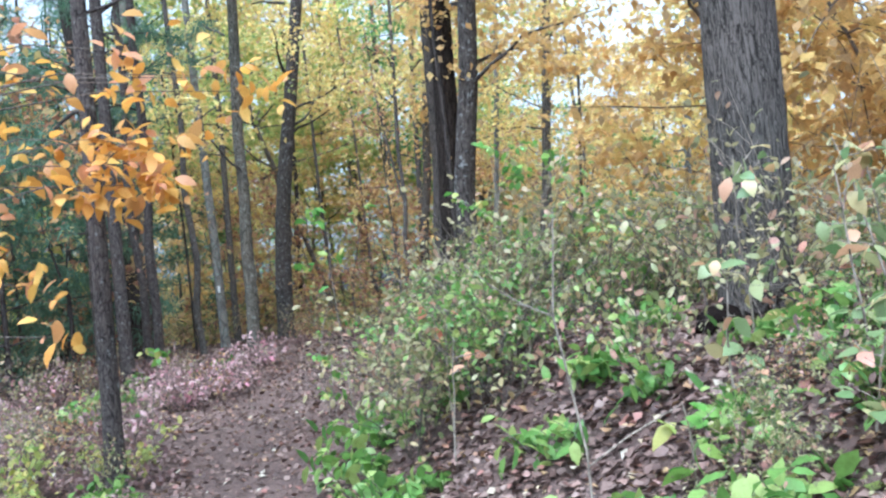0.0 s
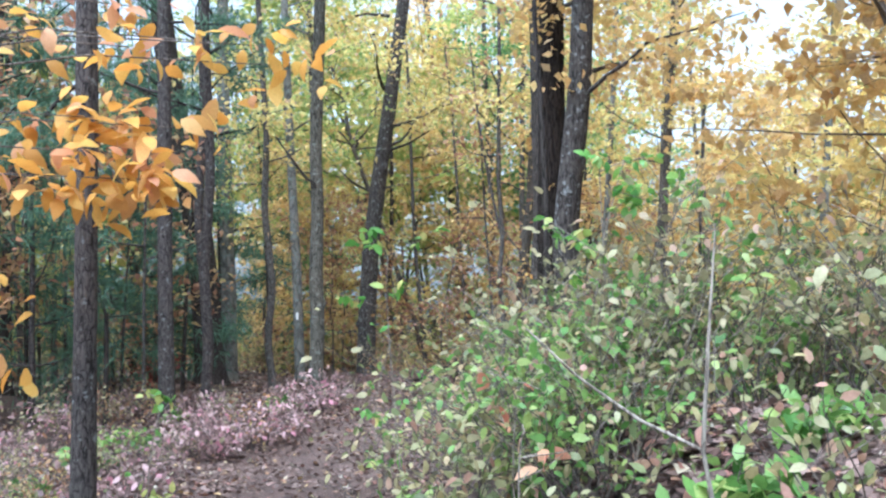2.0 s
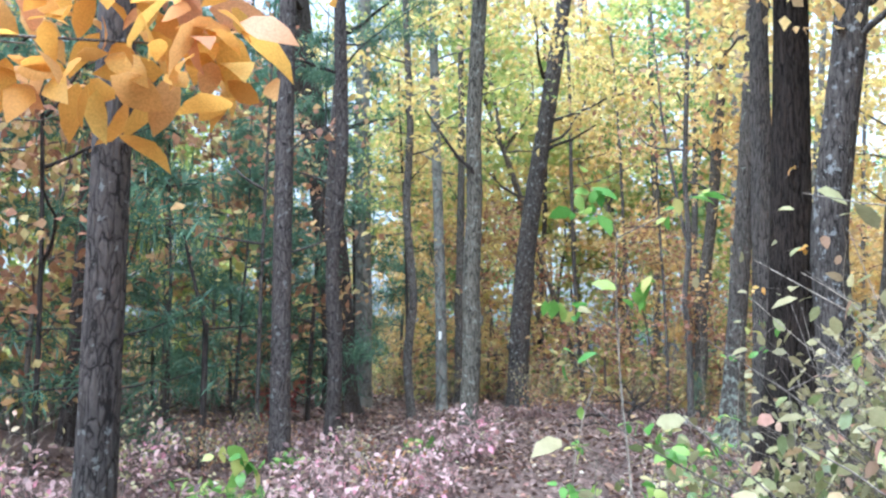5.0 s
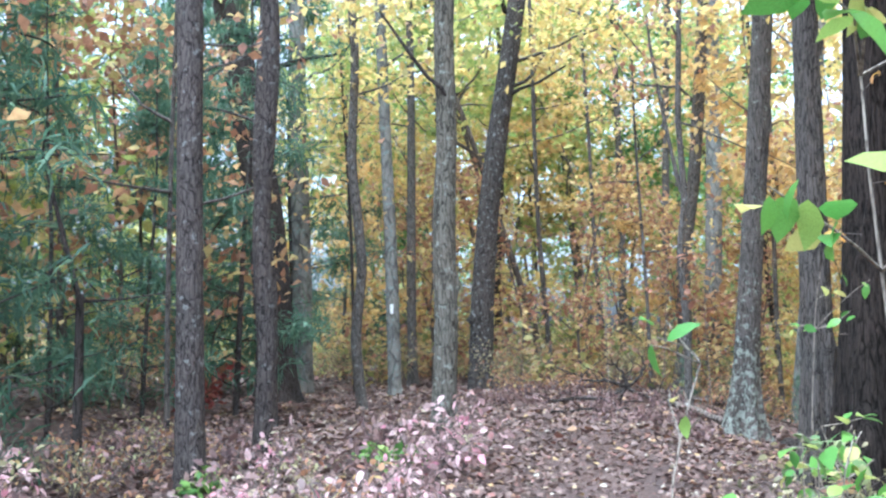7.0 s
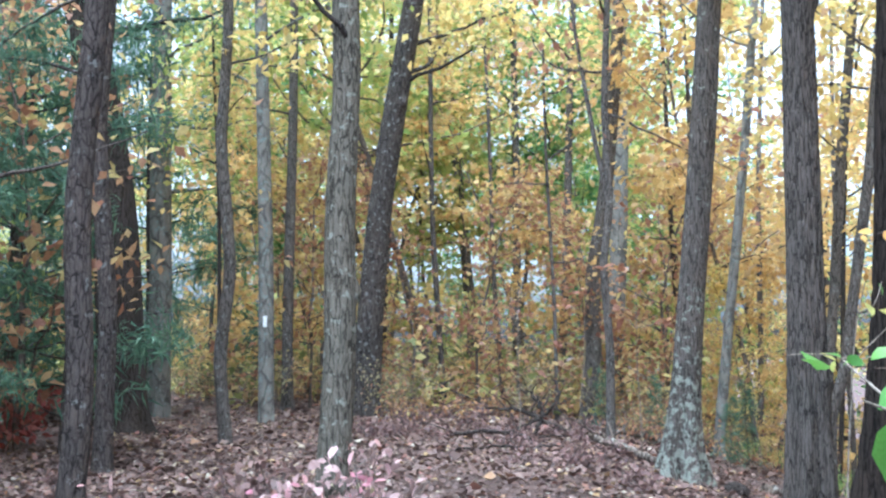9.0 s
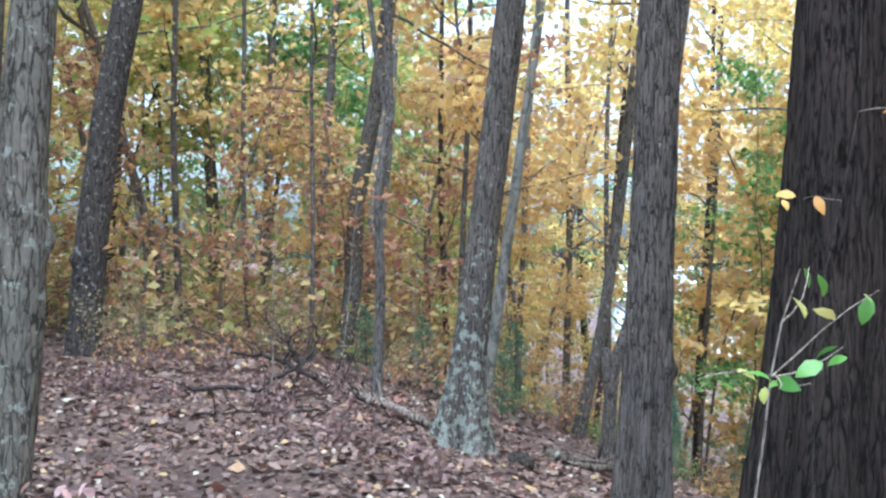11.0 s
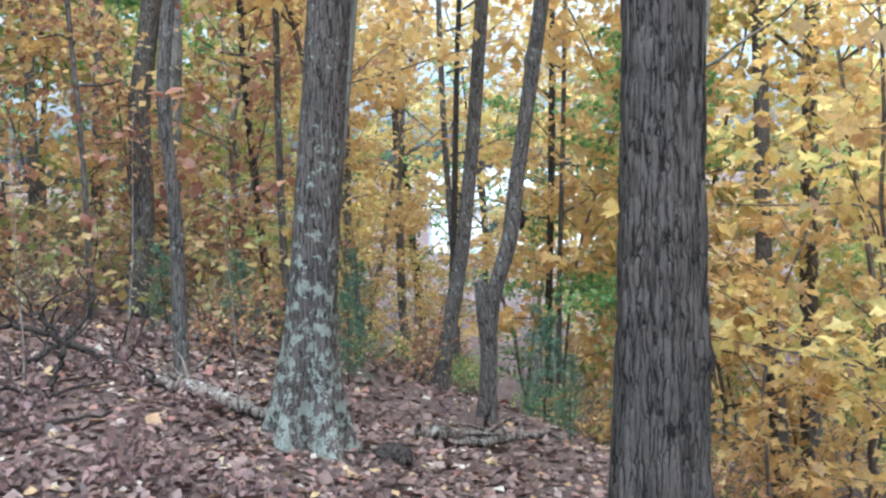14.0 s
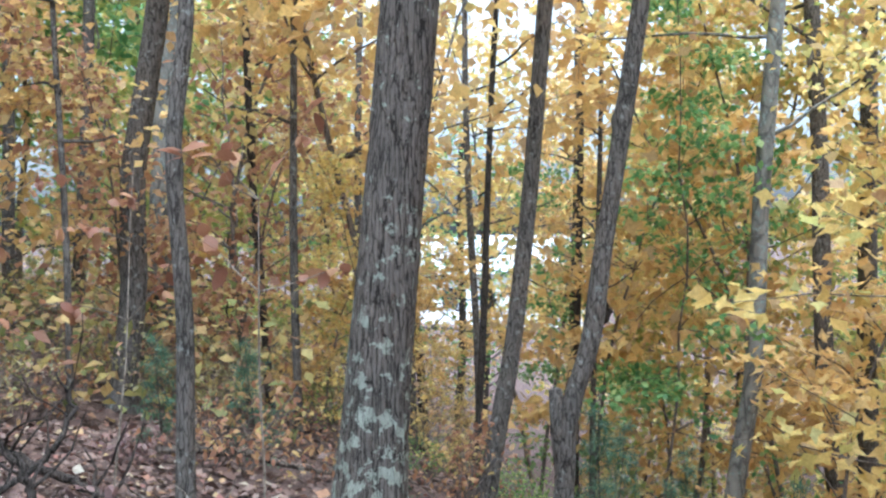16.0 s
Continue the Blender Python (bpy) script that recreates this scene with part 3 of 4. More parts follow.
big_tree("slim_tree", 0.28, 13.9, 0.165, (0.05, 0.0), BARK_LEAN, "dark trunk rising behind shrubs on the bank", 31, 11, 3.4, GOLD, 2400, 0.13, 11, 2.6, segs=40, rings=70, flare=0.3, curve=[(0, 0), (1.2, 0.05), (2.4, -0.04), (4, 0.08), (11, 0.2)])
big_tree("slim_tree", 0.05, 9.3, 0.022, (0.05, 0.02), BARK_DARK, "thin dark twisting stem beside a trunk", 32, 8, 3.5, GOLD, 700, 0.12, 6, 1.6, segs=16, rings=60, bend=0.14, flare=0.2)
big_tree("slim_tree", 1.03, 24.75, 0.08, (0.10, -0.03), BARK_PALE, "pale slim trunk leaning behind a lichened tree", 42, 11, 5, YELLOW, 1200, 0.13, segs=22, rings=50)
big_tree("slim_tree", -0.67, 26.8, 0.14, (0.08, 0.0), BARK_GREY, "hazy grey trunk among russet leaves", 33, 13, 5, YELLOW, 2000, 0.13, segs=22, rings=50, curve=[(0, 0), (1.2, 0.06), (2.4, -0.06), (4, 0.05), (13, 0.2)])
big_tree("slim_tree", 5.87, 25.5, 0.12, (0.08, -0.05), BARK_PALE, "pale mottled trunk among golden leaves", 34, 12, 5, YELLOW, 1800, 0.13, segs=22, rings=50, curve=[(0, 0), (1.4, -0.08), (2.6, 0.05), (4.5, -0.04), (12, 0)])
big_tree("slim_tree", 0.26, 31.0, 0.21, (0.04, 0.0), BARK_PALE, "grey trunk forked high up", 35, 15, 6, GREEN, 2200, 0.14, segs=22, rings=50)
big_tree("slim_tree", -1.64, 34.4, 0.11, (0, 0), BARK_GREY, "straight brown trunk far off among leaves", 36, 14, 6, GREEN, 2000, 0.14, segs=18, rings=40)
big_tree("slim_tree", -0.8, 31.6, 0.10, (0.05, 0), BARK_GREY, "slender brown trunk far off among leaves", 37, 14, 6, LIME, 1800, 0.14, segs=18, rings=40)
big_tree("slim_tree", -2.6, 38.0, 0.17, (-0.10, 0), BARK_GREY, "leaning trunk far off among orange leaves", 38, 15, 6, GOLD, 2200, 0.15, segs=18, rings=40)
big_tree("slim_tree", -7.4, 15.0, 0.085, (0.03, 0), BARK_PINE, "slim dark trunk among young pines", 39, 11, 3.4, NEEDLE, 3000, 0.16, 14, 2.2, segs=24, rings=60)
big_tree("slim_tree", -8.6, 17.6, 0.10, (0.0, 0), BARK_DARK, "dark stump-like trunk among young pines", 40, 9, 3.4, NEEDLE, 3000, 0.16, 14, 2.2, segs=24, rings=60)

# the two limbs that stand out against the leaves
stub_z = 3.77 - float(land(-3.2, 16.2))
sv, sf = tubes([np.array([(0.0, 0, stub_z - 0.06, 0.035), (0.12, -0.06, stub_z + 0.01, 0.028), (0.06, -0.12, stub_z + 0.12, 0.02), (-0.05, -0.15, stub_z + 0.21, 0.018), (-0.2, -0.2, stub_z + 0.42, 0.016), (-0.45, -0.25, stub_z + 0.8, 0.010)])], 8)
part("limb", mesh_of("limb", sv, sf, BARK_DARK), STUBBED, "dark bent dead limb")
limb_z = 6.0 - float(land(-4.15, 25.3))
sv, sf = tubes([np.array([(0.086 * limb_z, 0, limb_z - 0.1, 0.05), (0.086 * limb_z + 0.35, -0.1, limb_z + 0.12, 0.035), (0.086 * limb_z + 0.7, -0.1, limb_z + 0.22, 0.028), (0.086 * limb_z + 1.2, -0.1, limb_z + 0.5, 0.015)])], 8)
part("limb", mesh_of("limb", sv, sf, BARK_DARK), LEANER, "thin rising side limb")

# a second stem and a burl on the slender trunks of the slope
for x, y, seed, label, pts in (
        (-0.78, 22.2, 0, "thin second stem forking away", [(0.0, 0, 3.1, 0.03), (-0.12, 0, 3.7, 0.03), (-0.22, 0, 4.3, 0.028), (-0.36, 0, 5.2, 0.022), (-0.5, 0, 7, 0.012)]),
        (1.83, 22.35, 1, "broken side stem", [(0.03, 0, 0.6, 0.06), (-0.03, -0.03, 0.95, 0.055), (-0.06, -0.05, 1.25, 0.05), (-0.065, -0.05, 1.27, 0.01)])):
    side = next(o for o in bpy.data.objects if o.name.startswith("slim_tree") and abs(o.location.x - x) < 0.01 and abs(o.location.y - y) < 0.01)
    sv, sf = tubes([np.array(pts)], 10)
    part("side_stem", mesh_of("side_stem", sv, sf, BARK_GREY), side, label)
bm = bmesh.new()
bmesh.ops.create_icosphere(bm, subdivisions=3, radius=0.075)
for v in bm.verts:
    v.co *= 1 + 0.5 * noise.noise(v.co * 22)
me = bpy.data.meshes.new("burl")
bm.to_mesh(me)
bm.free()
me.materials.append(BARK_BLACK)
burl = part("burl", me, side, "black knobbly burl")
burl.location = (0.32, -0.04, 1.78)

# the painted trail mark on its trunk
bz = 2.25 - float(land(-5.48, 24.45))
bm = bmesh.new()
bmesh.ops.create_cube(bm, size=1.0)
for v in bm.verts:
    v.co = Vector((v.co.x * 0.055, v.co.y * 0.008, v.co.z * 0.16))
bmesh.ops.bevel(bm, geom=bm.edges[:], offset=0.003, segments=1)
me = bpy.data.meshes.new("blaze_mark")
bm.to_mesh(me)
bm.free()
me.materials.append(BLAZE)
mark = part("blaze_mark", me, BLAZED, "white painted rectangle")
mark.location = (-0.026 * bz + 0.02, -0.119, bz)


# ---- understory: many small trees with coloured leaves ----
def sapling_meshes(seed, height, lo, arms, arm_len, per, leaf_size, leaf, mat=BARK_TWIG, r0=0.035, fine=False, spread=0.30, flat=0.35, up=0.45, bend=0.2):
    q = np.random.default_rng(seed)
    stem = wander((0, 0, -0.2), (q.normal(0, 0.05), q.normal(0, 0.05), 1), height + 0.2, q, 12, bend, r0, 0.006)
    out = [stem]
    for k in range(arms):
        u = lo / height + (1 - lo / height) * (k + q.uniform(0, 1)) / arms
        i = min(int(u * 12), 11)
        a = q.uniform(0, 2 * np.pi)
        L = arm_len * q.uniform(0.6, 1.25) * (1.15 - 0.75 * u)
        out.append(wander(stem[i, :3], (math.cos(a), math.sin(a), up + q.normal(0, 0.25)), L, q, 6, 0.35, stem[i, 3] * 0.55, 0.003, 0.03))
    v, f = tubes(out, 5)
    pts = leaves_along(out[1:], q, per, spread, 0.2, flat, max(3, per // 9))
    return mesh_of("trunk", v, f, mat), leaf_mesh("crown", pts, leaf_size, q, leaf, 0.65, fine)


def plant(name, meshes, x, y, label, category, group, scale=1.0, rz=0.0, parts=("trunk", "crown")):
    t = thing(name, (x, y, float(land(x, y))), label, category, group)
    t.rotation_euler, t.scale = (0, 0, rz), (scale,) * 3
    part(parts[0], meshes[0], t)
    part(parts[1], meshes[1], t)
    return t


KINDS = {
    "gold": [sapling_meshes(100 + k, 9.0, 0.8, 28, 2.7, 54, 0.190, GOLD, spread=0.25, fine="lobed") for k in range(3)],
    "yellow": [sapling_meshes(110 + k, 10.0, 1.0, 28, 2.8, 54, 0.185, YELLOW, spread=0.25, fine="lobed") for k in range(3)],
    "lime": [sapling_meshes(120 + k, 10.0, 1.0, 28, 2.6, 72, 0.172, LIME, spread=0.25) for k in range(2)],
    "rust": [sapling_meshes(130 + k, 5.0, 0.5, 20, 1.8, 42, 0.135, RUST, spread=0.25) for k in range(2)],
    "green": [sapling_meshes(140 + k, 12.0, 3.0, 28, 3.0, 84, 0.17, GREEN) for k in range(2)],
    "high_yellow": [sapling_meshes(150 + k, 12.0, 4.2, 28, 3.2, 85, 0.172, YELLOW, r0=0.06) for k in range(2)],
    "high_gold": [sapling_meshes(155 + k, 10.0, 3.4, 26, 3.0, 80, 0.168, GOLD, r0=0.05) for k in range(2)],
    "high_lime": [sapling_meshes(160 + k, 13.0, 4.5, 28, 3.4, 85, 0.182, LIME, r0=0.07) for k in range(2)],
}
WORDS = {
    "gold": "young maple with orange-gold autumn leaves",
    "yellow": "young maple with clear yellow autumn leaves",
    "lime": "young tree turning from green to yellow",
    "rust": "low beech sapling with russet brown leaves",
    "green": "tree still in green leaf behind others",
    "high_yellow": "tall tree with a high yellow autumn crown",
    "high_gold": "tall tree with a high orange-gold autumn crown",
    "high_lime": "tall tree with a high yellow-green crown",
}
used = []


def free_of(x, y, gap, keep=0.9, tall=False):
    d, _ = from_trail(x, y)
    if d < keep:
        return False
    # a clearing down the slope, where the sky shows low between the trees
    way, far = math.degrees(math.atan2(x + 1.9, y - 14.5)), math.hypot(x + 1.9, y - 14.5)
    if 17 < way < 29 and 10 < far < 75 and not (tall and not 19 < way < 26):
        return False
    # open ground among the tall trunks of the slope
    way, far = math.degrees(math.atan2(x + 1.8, y - 15.0)), math.hypot(x + 1.8, y - 15.0)
    if 8 < way < 52 and far < 9.5:
        return False
    return all((x - a) ** 2 + (y - b) ** 2 > gap * gap for a, b in used)


def grove(kind, n, x0, x1, y0, y1, seed, gap=1.1, keep=2.2, s0=0.8, s1=1.25):
    q = np.random.default_rng(seed)
    done = tries = 0
    while done < n and tries < 4000:
        tries += 1
        x, y = q.uniform(x0, x1), q.uniform(y0, y1)
        if not free_of(x, y, gap, keep, kind.startswith("high")):
            continue
        used.append((x, y))
        done += 1
        plant(kind + "_leaved_tree", KINDS[kind][done % len(KINDS[kind])], x, y, WORDS[kind], "tree", "understory trees", q.uniform(s0, s1), q.uniform(0, 6.28))


# right of and beyond the bank
grove("gold", 6, 3.2, 9, 12, 20, 1, 1.6, 2.6)
grove("yellow", 4, 3, 16, 14, 26, 2, 1.6, 2.6)
grove("gold", 2, 6, 14, 16, 24, 97, 1.6, 2.6)
grove("yellow", 2, 3.4, 8, 10, 14, 96, 1.4, 2.6, 0.8, 1.1)
grove("gold", 2, 3.4, 9, 9.5, 14, 77, 1.4, 2.6, 0.8, 1.1)
grove("high_gold", 3, 2.4, 6, 9.5, 13.5, 78, 1.4, 2.6, 0.9, 1.1)
grove("high_yellow", 2, 5, 10, 11, 16, 79, 1.4, 2.6, 0.9, 1.1)
# slope straight ahead and to the right
grove("gold", 5, 2.5, 13, 25, 34, 3, 1.6, 2.6)
grove("lime", 4, 3, 14, 26, 36, 31, 1.6, 2.6, 0.7, 1.0)
grove("green", 5, 4, 15, 26, 36, 32, 1.6, 2.6, 0.6, 0.9)
grove("yellow", 8, 1, 20, 28, 44, 4, 1.8, 2.6, 0.9, 1.4)
grove("gold", 5, 4.5, 14, 19.5, 25, 5, 1.6, 2.6, 0.6, 0.9)
grove("rust", 4, -2.6, 1.0, 25.2, 30, 6, 1.2, 1.6, 0.6, 0.95)
grove("gold", 1, -2.5, 2.5, 27, 34, 15, 1.5, 2.6, 0.7, 1.0)
grove("lime", 7, -3, 8, 33, 46, 7, 2.0, 2.6, 1.0, 1.3)
grove("green", 7, -4, 12, 36, 50, 8, 2.2, 2.6, 0.9, 1.3)
# ahead and to the left
grove("yellow", 5, -13, -4.5, 28, 40, 9, 1.7, 2.2, 0.8, 1.2)
grove("lime", 8, -18, -6, 24, 42, 10, 1.8, 2.2, 0.9, 1.2)
grove("gold", 5, -10, -1.5, 30, 40, 11, 1.8, 2.2, 0.8, 1.1)
grove("lime", 7, -15, -8.5, 11, 22, 12, 1.6, 2.2)
grove("green", 5, -26, -9, 18, 44, 13, 2.2, 2.6)
grove("rust", 2, -9, -6.5, 11, 15, 14, 1.2, 1.6)
grove("lime", 5, -17, -9, 15, 26, 71, 1.6, 2.2, 1.0, 1.3)
grove("yellow", 5, -20, -11, 14, 30, 72, 1.6, 2.2, 1.0, 1.3)
grove("rust", 4, -9.5, -6.6, 15, 22, 73, 1.0, 2.2, 1.1, 1.4)
grove("rust", 3, -2.5, 1.6, 26, 33, 74, 1.2, 1.6, 1.0, 1.5)
grove("gold", 4, -13, -7.5, 10, 17, 93, 1.2, 2.2, 0.6, 0.9)
grove("yellow", 3, -12, -7, 9, 16, 94, 1.2, 2.2, 0.6, 0.9)
grove("rust", 3, -9, -6.2, 9.5, 13, 95, 1.0, 2.2, 0.8, 1.1)
# the far edge of the wood
grove("lime", 5, -45, -10, 44, 60, 16, 3.0, 3.0, 1.1, 1.5)
grove("green", 5, -20, 24, 56, 74, 17, 3.0, 3.0, 1.0, 1.4)
grove("yellow", 5, 14, 46, 18, 50, 18, 3.0, 3.0, 1.0, 1.4)
grove("gold", 3, 14, 32, 16, 44, 19, 3.0, 3.0, 1.0, 1.3)
# high crowns over the gaps
grove("high_yellow", 6, 1, 18, 27, 46, 22, 2.0, 2.6, 0.9, 1.2)
grove("high_yellow", 5, 7, 15, 23, 33, 80, 1.6, 2.6, 0.9, 1.15)
grove("high_gold", 6, 2, 12, 26, 36, 23, 2.0, 2.6, 0.9, 1.1)
grove("high_lime", 6, -12, 6, 30, 46, 24, 2.0, 2.6, 1.0, 1.3)
grove("green", 2, -10, 4, 30, 42, 26, 2.0, 2.6, 0.8, 1.1)
grove("high_lime", 3, -12, -3, 30, 38, 41, 1.8, 2.4, 1.15, 1.4)
grove("high_yellow", 4, -9, 0, 31, 42, 42, 1.8, 2.4, 1.1, 1.35)
grove("rust", 3, -6.0, -1.5, 26, 33, 44, 1.2, 1.6, 0.9, 1.2)
grove("green", 1, -8.0, -6.0, 25, 30, 45, 1.6, 2.2, 1.1, 1.3)


for k, (x, y) in enumerate([(9.6, 41.5), (12.0, 44.5), (7.9, 39.5)]):
    big_tree("dark_branched_tree", x, y, 0.13, (0.05 - 0.05 * k, 0.0), BARK_DARK, "dark many-branched tree standing against the bright sky", 80 + k, 9.0, 1.6, GREEN, 700, 0.16, 22, 2.4, segs=14, rings=24, bend=0.1, flare=0.2)


# ---- young pines on the left of the trail ----
def young_pine(seed, height, tufts=38):
    q = np.random.default_rng(seed)
    stem = wander((0, 0, -0.2), (0, 0, 1), height + 0.2, q, 12, 0.05, 0.045, 0.008)
    arms = []
    for k in range(34):
        u = 0.12 + 0.86 * k / 34
        i = min(int(u * 12), 11)
        a = q.uniform(0, 6.28)
        arms.append(wander(stem[i, :3], (math.cos(a), math.sin(a), 0.18), 1.5 * (1.1 - u) * q.uniform(0.7, 1.2), q, 6, 0.2, 0.012, 0.003))
    v, f = tubes([stem, *arms], 5)
    return mesh_of("trunk", v, f, BARK_PINE), needle_mesh("crown", arms, q, tufts, 0.21 if tufts > 20 else 0.34)


PINES = [young_pine(200, 5.0), young_pine(201, 6.5)]
SEEDLING = young_pine(202, 5.0, 12)
q = np.random.default_rng(55)
for k, (x, y) in enumerate([(-5.9, 13.4), (-7.0, 16.4), (-8.8, 15.2), (-6.4, 19.6), (-9.6, 18.4), (-8.2, 20.8), (-11.2, 22), (-6.8, 17.9), (-9.2, 24.2), (-10.6, 27.5), (-12.5, 19.5), (-8.4, 31.5), (-13.5, 26), (-9.0, 36), (-8.6, 23.3), (-10.1, 21.6), (-9.9, 25.6), (-8.0, 26.8)]):
    used.append((x, y))
    plant("young_pine", PINES[k % 2], x, y, "young white pine with blue-green needles", "tree", "young pines", q.uniform(0.65, 1.15) * (1.0 if y < 22.5 else 1.9), q.uniform(0, 6.28))

# seedling pines among the leaves of the hollow
for k, (x, y, size) in enumerate([(0.9, 23.4, 0.20), (1.5, 24.9, 0.26), (0.2, 24.6, 0.22), (2.9, 23.3, 0.24), (3.6, 24.6, 0.30), (2.4, 21.9, 0.16), (-0.6, 24.4, 0.20), (4.4, 22.9, 0.28), (5.2, 25.2, 0.32)]):
    plant("seedling_pine", SEEDLING, x, y, "knee-high seedling pine among fallen leaves", "tree", "seedling pines", size, q.uniform(0, 6.28))

# thin bare poles between the pines and ahead
for k, (x, y, r, h) in enumerate([(-6.6, 14.6, 0.03, 6), (-7.9, 16.9, 0.04, 7), (-5.7, 16.2, 0.028, 5), (-6.1, 12.6, 0.025, 5), (-8.9, 19.8, 0.05, 8), (-9.3, 24.5, 0.06, 9), (-6.3, 24.9, 0.035, 7), (-3.1, 28.2, 0.06, 9), (-2.0, 29.5, 0.05, 9), (-4.6, 31.5, 0.08, 11), (-1.2, 25.9, 0.035, 6), (1.1, 26.5, 0.05, 8), (3.6, 27.5, 0.05, 9), (4.4, 29.0, 0.06, 10), (6.1, 28.8, 0.05, 9), (6.9, 30.6, 0.07, 11), (7.9, 32.5, 0.08, 11), (3.2, 31.0, 0.07, 11), (1.6, 29.8, 0.06, 10), (5.0, 33.0, 0.09, 12)]):
    used.append((x, y))
    big_tree("pole_tree", x, y, r, (q.normal(0, 0.03), q.normal(0, 0.03)), BARK_GREY if k % 3 else BARK_DARK, "thin dark pole of a young tree with sparse leaves", 60 + k, h, h * 0.35, RUST if k < 6 else YELLOW if k % 2 else GOLD, 420 if k > 5 else 200, 0.12, 7, 1.3, segs=10, rings=24, bend=0.06, flare=0.2)


# ---- shrubs ----
def shrub_meshes(seed, height, stems, per, leaf_size, leaf, spread=0.10, lean=0.45, r0=0.006, mat=BARK_TWIG, tilt=0.7, first=0.25):
    q = np.random.default_rng(seed)
    out = []
    for _ in range(stems):
        a = q.uniform(0, 6.28)
        w = (lean * math.cos(a), lean * math.sin(a), 1)
        s = wander((q.normal(0, 0.05), q.normal(0, 0.05), -0.08), w, height * q.uniform(0.6, 1.15), q, 8, 0.3, r0, 0.002)
        out.append(s)
        for i in (3, 4, 5, 6):
            b = q.uniform(0, 6.28)
            out.append(wander(s[i, :3], (math.cos(b), math.sin(b), 0.6), height * 0.32 * q.uniform(0.6, 1.2), q, 4, 0.3, r0 * 0.5, 0.0015))
    v, f = tubes([p[::2] if len(p) > 6 else p for p in out], 3)
    pts = leaves_along(out, q, per, spread, first, 0.6)
    return mesh_of("stem", v, f, mat), leaf_mesh("foliage", pts, leaf_size, q, leaf, tilt, True, wide=0.9)


SHRUBS = {
    "bank": [shrub_meshes(300 + k, 1.2, 7, 6, 0.072, SHRUB, spread=0.12, mat=BARK_TWIG) for k in range(4)],
    "green": [shrub_meshes(310 + k, 1.3, 7, 11, 0.060, BRIGHT) for k in range(2)],
    "scrub": [shrub_meshes(320 + k, 1.6, 8, 5, 0.068, DULL, spread=0.13, mat=BARK_STEM if k == 1 else BARK_TWIG) for k in range(3)],
    "low": [shrub_meshes(330 + k, 0.36, 5, 4, 0.105, BRIGHT, 0.06, 0.9) for k in range(3)],
    "pink": [shrub_meshes(340 + k, 0.62, 6, 5, 0.068, PINK, 0.07, 0.6) for k in range(3)],
    "red": [shrub_meshes(350 + k, 0.9, 5, 7, 0.10, RED, 0.09) for k in range(2)],
    "russet": [shrub_meshes(360 + k, 0.9, 6, 4, 0.065, RUST, 0.1, 0.7) for k in range(2)],
    "maroon": [shrub_meshes(390 + k, 0.35, 5, 5, 0.066, MAROON, 0.08, 0.9) for k in range(2)],
    "yellow": [shrub_meshes(370 + k, 0.8, 5, 7, 0.095, LIME, 0.08, 0.7) for k in range(2)],
}
SAYS = {
    "bank": ("shrub", "leafy bank shrub with green and yellowing leaves"),
    "green": ("shrub", "bright green honeysuckle-like shrub on the bank"),
    "scrub": ("shrub", "tangled olive-brown scrub with thin stems"),
    "low": ("plant", "low fresh green plant at the path's edge"),
    "pink": ("shrub", "knee-high shrub with pink and dusty red leaves"),
    "red": ("shrub", "small shrub with deep red leaves"),
    "russet": ("shrub", "low thin shrub with russet leaves"),
    "maroon": ("shrub", "low dull maroon undergrowth under the trees"),
    "yellow": ("shrub", "small shrub with yellow-green leaves"),
}


def thicket(kind, n, x0, x1, y0, y1, seed, keep=0.8, s0=0.75, s1=1.2, gap=0.22):
    g = np.random.default_rng(seed)
    done = tries = 0
    spots = []
    while done < n and tries < 5000:
        tries += 1
        x, y = g.uniform(x0, x1), g.uniform(y0, y1)
        d, side = from_trail(x, y)
        if d < keep or any((x - a) ** 2 + (y - b) ** 2 < gap * gap for a, b in spots):
            continue
        spots.append((x, y))
        cat, words = SAYS[kind]
        plant(kind + "_" + cat, SHRUBS[kind][done % len(SHRUBS[kind])], x, y, words, cat, kind + " undergrowth", g.uniform(s0, s1), g.uniform(0, 6.28), ("stem", "foliage"))
        done += 1


# the bank on the right at the start
thicket("bank", 18, 0.9, 4.4, 4.6, 9.5, 21, 1.55, 0.6, 1.0)
thicket("scrub", 34, 0.2, 5.0, 5.6, 13.0, 22, 1.5, 0.6, 1.1)
thicket("green", 6, 0.5, 2.8, 7.4, 10.2, 23, 1.1, 0.8, 1.15)
thicket("green", 3, 0.9, 2.8, 7.6, 9.8, 63, 1.1, 1.1, 1.3)
thicket("green", 3, 0.0, 0.5, 6.7, 7.4, 43, 1.1, 0.85, 1.05)
thicket("bank", 16, 0.5, 2.2, 2.6, 4.4, 46, 0.6, 0.25, 0.4)
thicket("maroon", 14, 0.5, 2.6, 2.4, 5.0, 47, 0.6, 0.5, 0.9)
thicket("scrub", 16, -0.3, 2.4, 7.5, 11.0, 44, 1.25, 0.8, 1.15)
thicket("low", 16, 0.3, 3.2, 2.6, 7.0, 24, 0.6, 0.8, 1.3)
thicket("low", 10, -0.9, 0.3, 5.8, 8.6, 25, 0.55, 0.9, 1.4)
thicket("scrub", 12, -0.9, 2.0, 10.5, 14.0, 26, 1.0, 0.45, 0.7)
thicket("bank", 10, -0.9, 1.2, 9.4, 12.5, 27, 0.85, 0.4, 0.65)
thicket("scrub", 12, -0.55, 0.7, 6.7, 9.2, 91, 0.85, 0.6, 0.85, 0.25)
